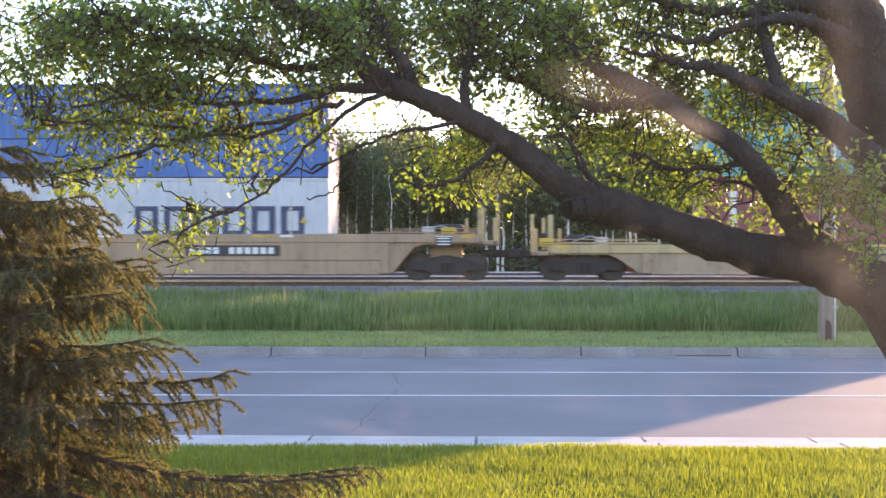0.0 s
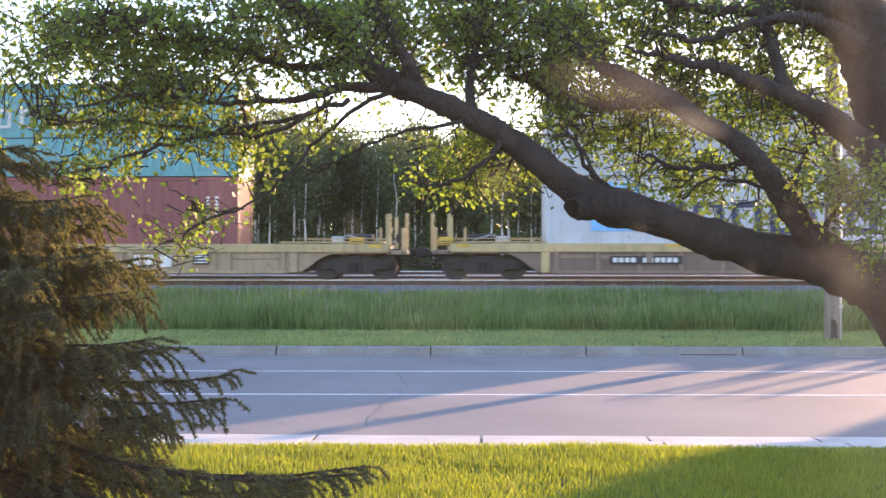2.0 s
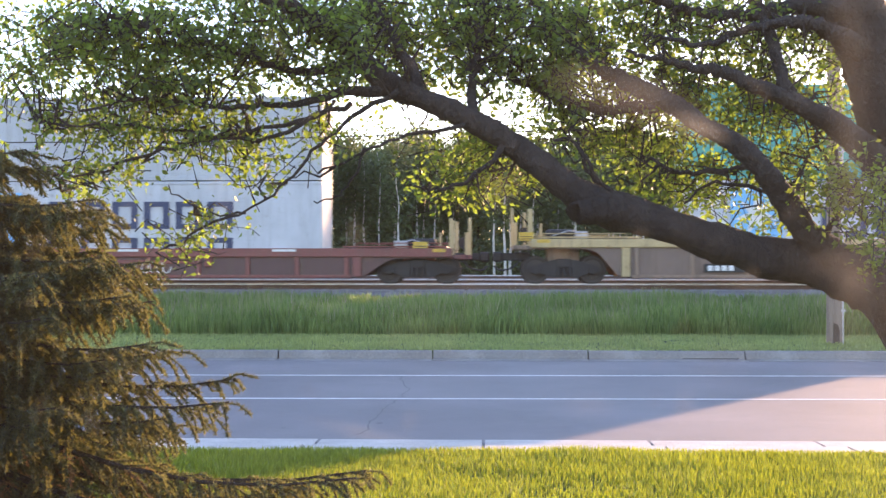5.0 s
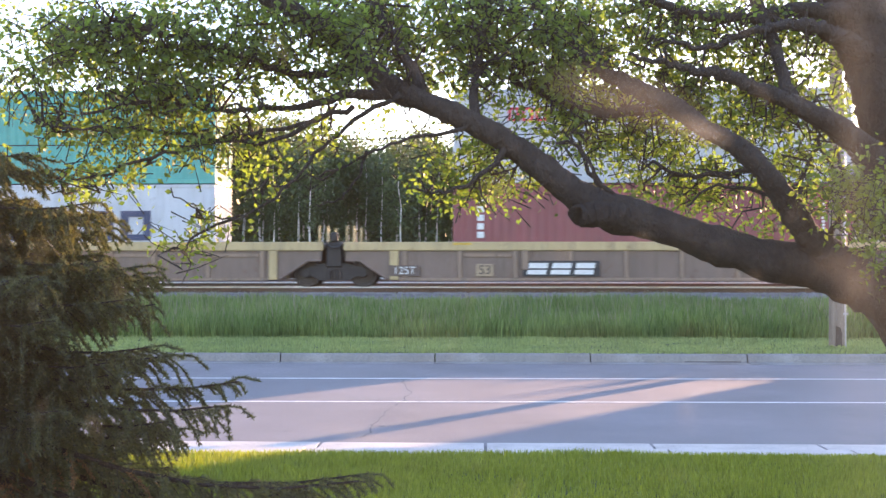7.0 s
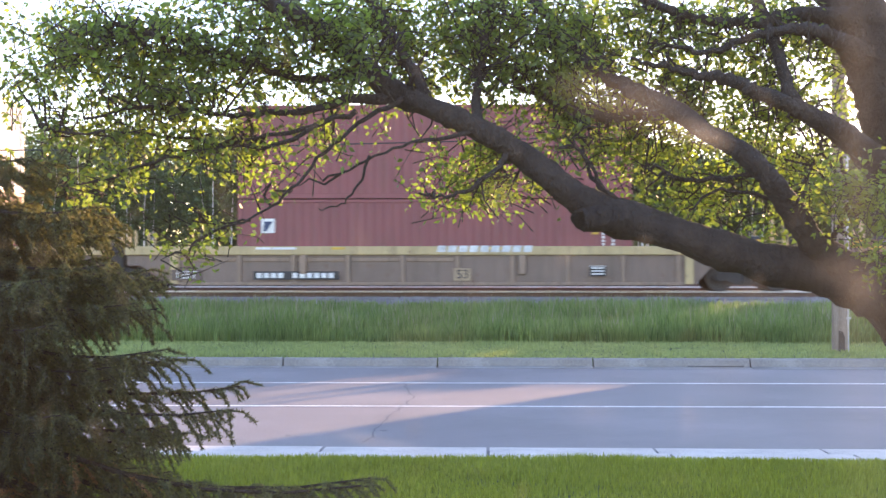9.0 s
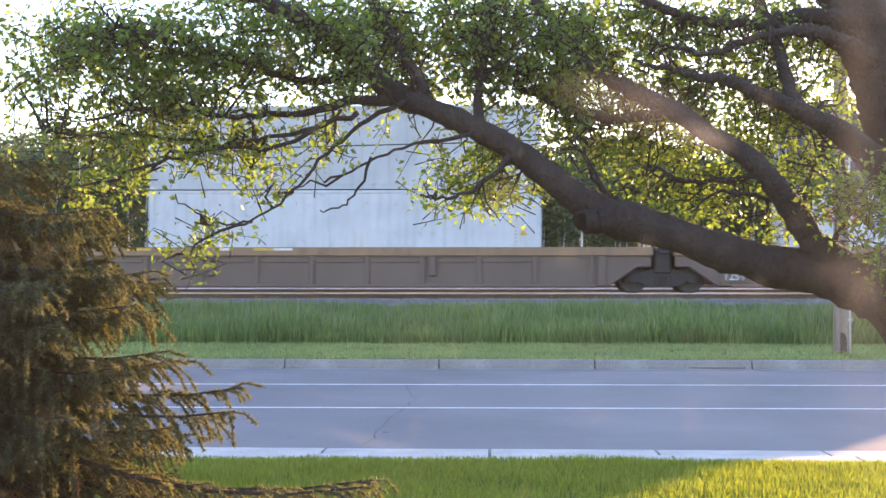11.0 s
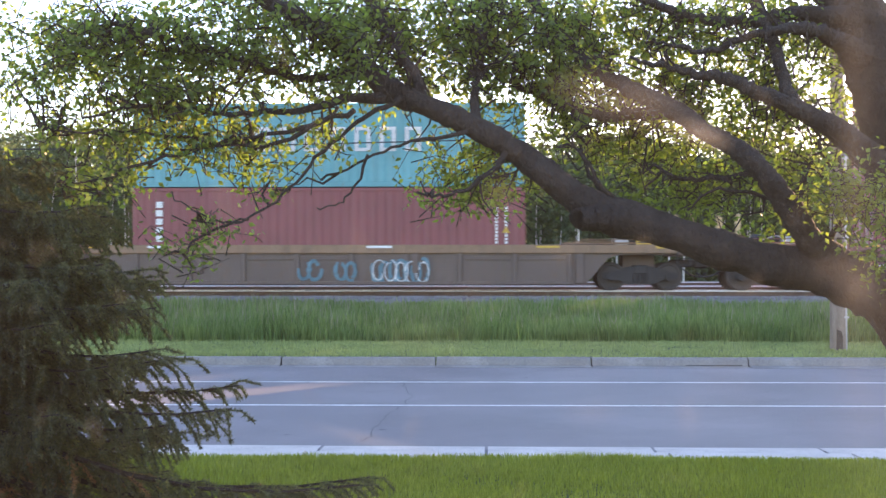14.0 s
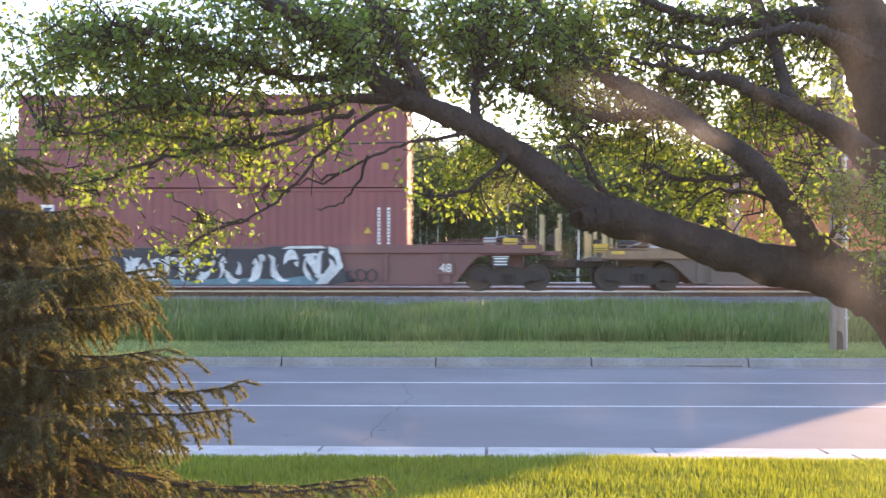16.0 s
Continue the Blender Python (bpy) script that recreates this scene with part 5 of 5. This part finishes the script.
for cu, cv, ru, rv, n in CLUMPS:
    n = int(n * 1.5) if cv < 130 else int(n * 1.1)
    hub = Vector(tp(cu, cv, 6.0 if cu < 500 else 6.4 if cu < 1000 else 6.7))
    root = min(ANCHOR, key=lambda a: (a[0] - hub).length_squared)[0]
    for _ in range(max(2, n // 70)):
        e = Vector(tp(rn.normal(cu, ru * 0.55), rn.normal(cv, rv * 0.55), hub.y + rn.uniform(-0.3, 0.3)))
        root_ = min(ANCHOR, key=lambda a: (a[0] - e).length_squared + rn.uniform(0, 0.12))[0]
        if (root_ - e).length > 0.9:
            root_ = root
        kink = [root_.lerp(e, f) + Vector(rn.normal(0, 0.035, 3)) for f in (0.3, 0.55, 0.8)]
        sprig.tube([root_, *kink, e], [0.0075, 0.006, 0.0045, 0.003, 0.0015], 5, caps=False)
    for _ in range(max(3, n // 6)):
        u, v = rn.normal(cu, ru * 0.5), rn.normal(cv, rv * 0.5)
        y = rn.uniform(5.6, 6.7) if u < 400 else rn.uniform(5.8, 7.0) if u < 640 else rn.uniform(6.3, 7.5) if u < 1020 else rn.uniform(6.6, 7.8) if u < 1430 else rn.uniform(5.9, 6.4) if v > 290 else rn.uniform(7.2, 7.9)
        tip = Vector(tp(u, v, y))
        base = min(ANCHOR, key=lambda a: (a[0] - tip).length_squared)[0]
        way_ = (base - tip).normalized() * 0.7 + Vector(rn.normal(0, 0.45, 3))
        base = tip + way_.normalized() * min((base - tip).length, rn.uniform(0.14, 0.3))
        mid = (base + tip) / 2 + Vector((rn.uniform(-0.04, 0.04), rn.uniform(-0.04, 0.04), rn.uniform(-0.02, 0.06)))
        twig.tube([base, mid, tip], [0.0032, 0.0022, 0.0012], 4, caps=False)
        for _ in range(9):
            t = rn.uniform(0.25, 1.05)
            p = base.lerp(mid, t * 2) if t < 0.5 else mid.lerp(tip, t * 2 - 1)
            leaves.append(p + Vector(rn.normal(0, 0.028, 3)))
part("sprig_mass", sprig, M_BARK, apple, "thin crooked dark branches", kind="stuff")
part("twig_mass", twig, M_BARK, apple, "fine dark twigs", kind="stuff")
leaf_cloud("crown", M_LEAF, leaves, (0.024, 0.046), 12, apple, "backlit yellow-green apple leaves")


# ---- the spruce on the lawn ----
def spruce_tree(x, y, height, label, seed):
    tree = thing("spruce_tree", label, "tree", at=(x, y, ground_z(y)))
    rn_ = random.Random(seed)
    g_ = Geo()
    g_.tube([(0, 0, -0.1 + i * height / 8) for i in range(9)], [0.11 * (1 - i / 8.6) + 0.01 for i in range(9)], 10, wob=0.05, rnd=rn_)
    part("trunk", g_, M_BARK, tree, smooth=True)
    wood, needles, dry = Geo(), [], []
    z = 0.5
    while z < height * 0.97:
        top_z = ground_z(y) + z
        reach = float(np.interp(top_z, [0.3, 0.9, 1.1, 1.25, 1.38, 1.48, 1.69, 1.95, 2.24, 2.49, 2.62], [1.6, 1.8, 2.2, 2.25, 1.6, 1.5, 1.22, 1.1, 0.98, 0.62, 0.3]))
        for b in range(24):
            zb = z + rn_.uniform(-0.05, 0.05)
            a = rn_.uniform(0, 2 * math.pi)
            ln = reach * rn_.uniform(0.5, 1.08)
            if b < 2:                        # long boughs towards the road on every whorl
                a, ln = rn_.uniform(-0.4, 0.1), reach * rn_.uniform(1.0, 1.1)
            d = Vector((math.cos(a), math.sin(a), 0))
            if (d.y > 0.35 and rn_.random() < 0.65) or (z < 0.85 and b > 1 and rn_.random() < 0.4):
                continue
            drop = rn_.uniform(0.2, 0.3) * (0.68 if b < 2 else 1)
            pts = []
            for k in range(7):
                t = k / 6
                pts.append(Vector((0, 0, zb)) + d * ln * t + Vector((0, 0, -drop * ln * math.sin(t * 1.9) + 0.04 * ln * t * t)))
            wood.tube(pts, [0.013 * (1 - t / 7.5) * (0.5 + ln * 0.5) for t in range(7)], 5)
            side = Vector((-d.y, d.x, 0))
            brown = rn_.random()
            m = int(10 + ln * 29)
            for q in range(m):
                t = 0.2 + 0.8 * (q + rn_.uniform(-0.4, 0.4)) / m
                i0 = min(int(t * 6), 5)
                p = pts[i0].lerp(pts[i0 + 1], t * 6 - i0)
                s = rn_.choice((-1, 1))
                tl = (0.14 + 0.26 * (1 - t)) * rn_.uniform(0.45, 1.35) * min(1, ln + 0.2)
                td = (d * rn_.uniform(0.4, 1.1) + side * s * rn_.uniform(0.1, 1.1) + Vector((0, 0, rn_.uniform(-0.9, 0.15)))).normalized()
                knee = p + td * tl * 0.55
                e = knee + (td + Vector((0, 0, -rn_.uniform(0.3, 1.3)))).normalized() * tl * 0.5
                wood.tube([p, knee, e], [0.0035, 0.0028, 0.002], 3, caps=False)
                # browner low down: dry twigs, and sunlit lower boughs imitated in colour
                is_brown = rn_.random() < (0.5 if t < 0.6 else 0.08) * max(0.0, 1.25 - z) * (0.4 + brown)
                for w in range(int(tl * 1050)):
                    f = rn_.random()
                    spot = p.lerp(knee, f * 2) if f < 0.5 else knee.lerp(e, f * 2 - 1)
                    (dry if is_brown else needles).append((spot, td))
        z += 0.2
    part("bough_mass", wood, M_BARK, tree, "dark bare boughs", kind="stuff")
    for nm, lst, mat, lab in (("needles", needles, M_NEEDLE, "dull green drooping needles"), ("dry_needles", dry, M_BROWN_NEEDLE, "brown needles, dry inside and coloured as sunlit low down")):
        n = len(lst)
        r_ = np.random.RandomState(seed)
        c = np.array([p for p, _ in lst])
        d = np.array([q for _, q in lst]) * 0.5 + r_.normal(size=(n, 3)) * 0.6
        d /= np.linalg.norm(d, axis=1)[:, None]
        s = np.cross(d, r_.normal(size=(n, 3)))
        s = s / np.linalg.norm(s, axis=1)[:, None] * 0.0031
        ln = r_.uniform(0.014, 0.028, n)[:, None]
        v = np.stack([c - s, c + s, c + d * ln], 1).reshape(-1, 3)
        me = bpy.data.meshes.new(nm)
        me.vertices.add(3 * n)
        me.vertices.foreach_set("co", v.ravel())
        me.loops.add(3 * n)
        me.loops.foreach_set("vertex_index", np.arange(3 * n))
        me.polygons.add(n)
        me.polygons.foreach_set("loop_start", np.arange(n) * 3)
        me.update(calc_edges=True)
        me.materials.append(mat)
        ob = new(nm, me)
        ob.parent = tree
        tagged(ob, lab, kind="stuff")
    return tree


spruce_tree(-2.66, 6.0, 2.45, "drooping spruce on the lawn with dry and sunlit-brown lower needles", 4)


# ---- wood behind the railway ----
def wood_tree(kind_, seed, h):
    rn_ = random.Random(seed)
    pale = kind_ == "aspen_tree"
    t = thing(kind_, "slender pale-barked aspen with light crown" if pale else "dense dark green roadside tree", "tree", "trees of the wood")
    g_ = Geo()
    bend = [(rn_.uniform(-0.25, 0.25) * i / 6, rn_.uniform(-0.2, 0.2) * i / 6, h * i / 7 - 0.2) for i in range(8)]
    g_.tube(bend, [0.13 * (1 - i / 8.5) for i in range(8)], 7)
    part("trunk", g_, M_BIRCH if pale else M_BARK, t)
    c, g_ = [], Geo()
    lo = 0.42 if pale else 0.08
    for b in range(34 if pale else 46):
        f = rn_.uniform(lo, 0.98)
        i0 = min(int(f * 7), 6)
        p = Vector(bend[i0]).lerp(Vector(bend[i0 + 1]), f * 7 - i0)
        a = rn_.uniform(0, 6.28)
        spread = h * (0.16 if pale else 0.24) * math.sin(math.pi * min(1, (1 - f) / (1 - lo) * 0.8 + 0.14)) * rn_.uniform(0.6, 1.15)
        e = p + Vector((math.cos(a) * spread, math.sin(a) * spread, spread * rn_.uniform(0.1, 0.8)))
        g_.tube([p, p.lerp(e, 0.5) + Vector((0, 0, -0.05)), e], [0.035, 0.022, 0.008], 4, caps=False)
        for _ in range(44 if pale else 56):
            q = rn_.uniform(0.25, 1.1)
            s = 0.24 + spread * 0.16
            c.append(p.lerp(e, q) + Vector((rn_.gauss(0, s), rn_.gauss(0, s), rn_.gauss(0, s))))
    part("limb_mass", g_, M_BARK, t, kind="stuff")
    leaf_cloud("crown", M_WOOD_LEAF, c, (0.22, 0.40), seed, t, "loose green crown" if pale else "dense dark crown", simple=True)
    return t


def undergrowth(n, seed):
    rn_ = np.random.RandomState(seed)
    c = []
    for _ in range(n):
        x, y = rn_.uniform(-42, 34), rn_.uniform(84, 104)
        h = rn_.uniform(1.2, 3.6)
        m = 95
        c.append(np.stack([rn_.normal(x, 0.9, m), rn_.normal(y, 0.9, m), 0.5 + np.abs(rn_.normal(0, h * 0.6, m))], 1))
    ob = leaf_cloud("undergrowth", M_WOOD_LEAF, np.concatenate(c), (0.2, 0.42), seed, None, "dark shrubs at the foot of the wood", simple=True)
    return tagged(ob, category="shrubs")


undergrowth(1100, 31)


def far_woods():
    rn_ = np.random.RandomState(9)
    n = 60000
    x, y = rn_.uniform(-150, 150, n), rn_.uniform(165, 200, n)
    top = 17.0 + 2.0 * np.sin(x * 0.11) + 1.6 * np.sin(x * 0.37 + 1)
    z = 1.0 + top * rn_.beta(1.2, 1.3, n)
    ob = leaf_cloud("far_woods", M_WOOD_LEAF, np.stack([x, y, z], 1), (0.9, 1.7), 9, None, "distant dark green woods", simple=True)
    return tagged(ob, category="woods")


far_woods()
PALE = [wood_tree("aspen_tree", 40 + i, 12.0) for i in range(4)]
DENSE = [wood_tree("broadleaf_tree", 60 + i, 10.0) for i in range(3)]
rnd = random.Random(77)
placed = 0
spots = []
for i in range(180):
    y = rnd.uniform(80, 96) if i % 2 else rnd.uniform(98, 130)
    u = rnd.uniform(-150, 1620)
    x = (u - 853) * y / F
    rise = 258 - 30 * math.sin((u - 480) / 200.0) * (1 if 350 < u < 900 else 0.2) - (35 if u > 900 else 0) - (25 if u < 300 else 0)
    h = EYE_Z - ground_z(y) + rise * y / F * rnd.uniform(0.78, 1.05)
    spots.append((x, y, h))
for i, (x, y, h) in enumerate(spots):
    pale = y < 97 or rnd.random() < 0.25
    src = rnd.choice(PALE if pale else DENSE)
    m = pose(x, y, ground_z(y), 0, 0, rnd.uniform(0, 360))
    k = h / (12.0 if pale else 10.0)
    ob = copy_thing(src, m)
    ob.scale = (k * rnd.uniform(0.85, 1.1), k * rnd.uniform(0.85, 1.1), k)
for i, src in enumerate(PALE + DENSE):
    src.location = (-44 + i * 4.5, 100 + i, ground_z(100))


# ---- the train's run: seconds and distance in units of 1/K metre ----
RUN = ((0, 0), (0.3, 256), (0.5, 413), (0.8, 618), (1, 794.5), (1.5, 1178), (2, 1536.5), (2.5, 1919), (3, 2303), (3.3, 2530), (3.5, 2698), (4, 3081), (4.2, 3234.5),
       (5.25, 4038), (6.3, 4841), (6.5, 4995), (7, 5375), (7.5, 5754), (7.6, 5832), (8, 6135), (8.2, 6290), (8.5, 6544), (8.6, 6595.5), (9, 6902), (9.2, 7079),
       (10.25, 7882), (11.3, 8685), (11.5, 8834.5), (11.9, 9139), (12, 9217), (12.5, 9597), (13, 9982), (13.1, 10056), (13.5, 10384), (14, 10736.5), (14.5, 11116),
       (15, 11496), (15.2, 11647), (15.5, 11876), (16, 12257))


def motions():
    for ob, x, y, z in MOVING:
        walk(ob, [(t, pose(x - d / K, y, z)) for t, d in RUN])
    times, dist = [t for t, _ in RUN], [d / K for _, d in RUN]
    steps = [i / FPS for i in range(16 * FPS + 1)]
    turns = [math.degrees(float(np.interp(t, times, dist)) / 0.425) for t in steps]
    for w in WHEELS:
        x, y, z = w.location
        walk(w, [(t, pose(x, y, z, 0, -a, 0)) for t, a in zip(steps, turns)])


motions()
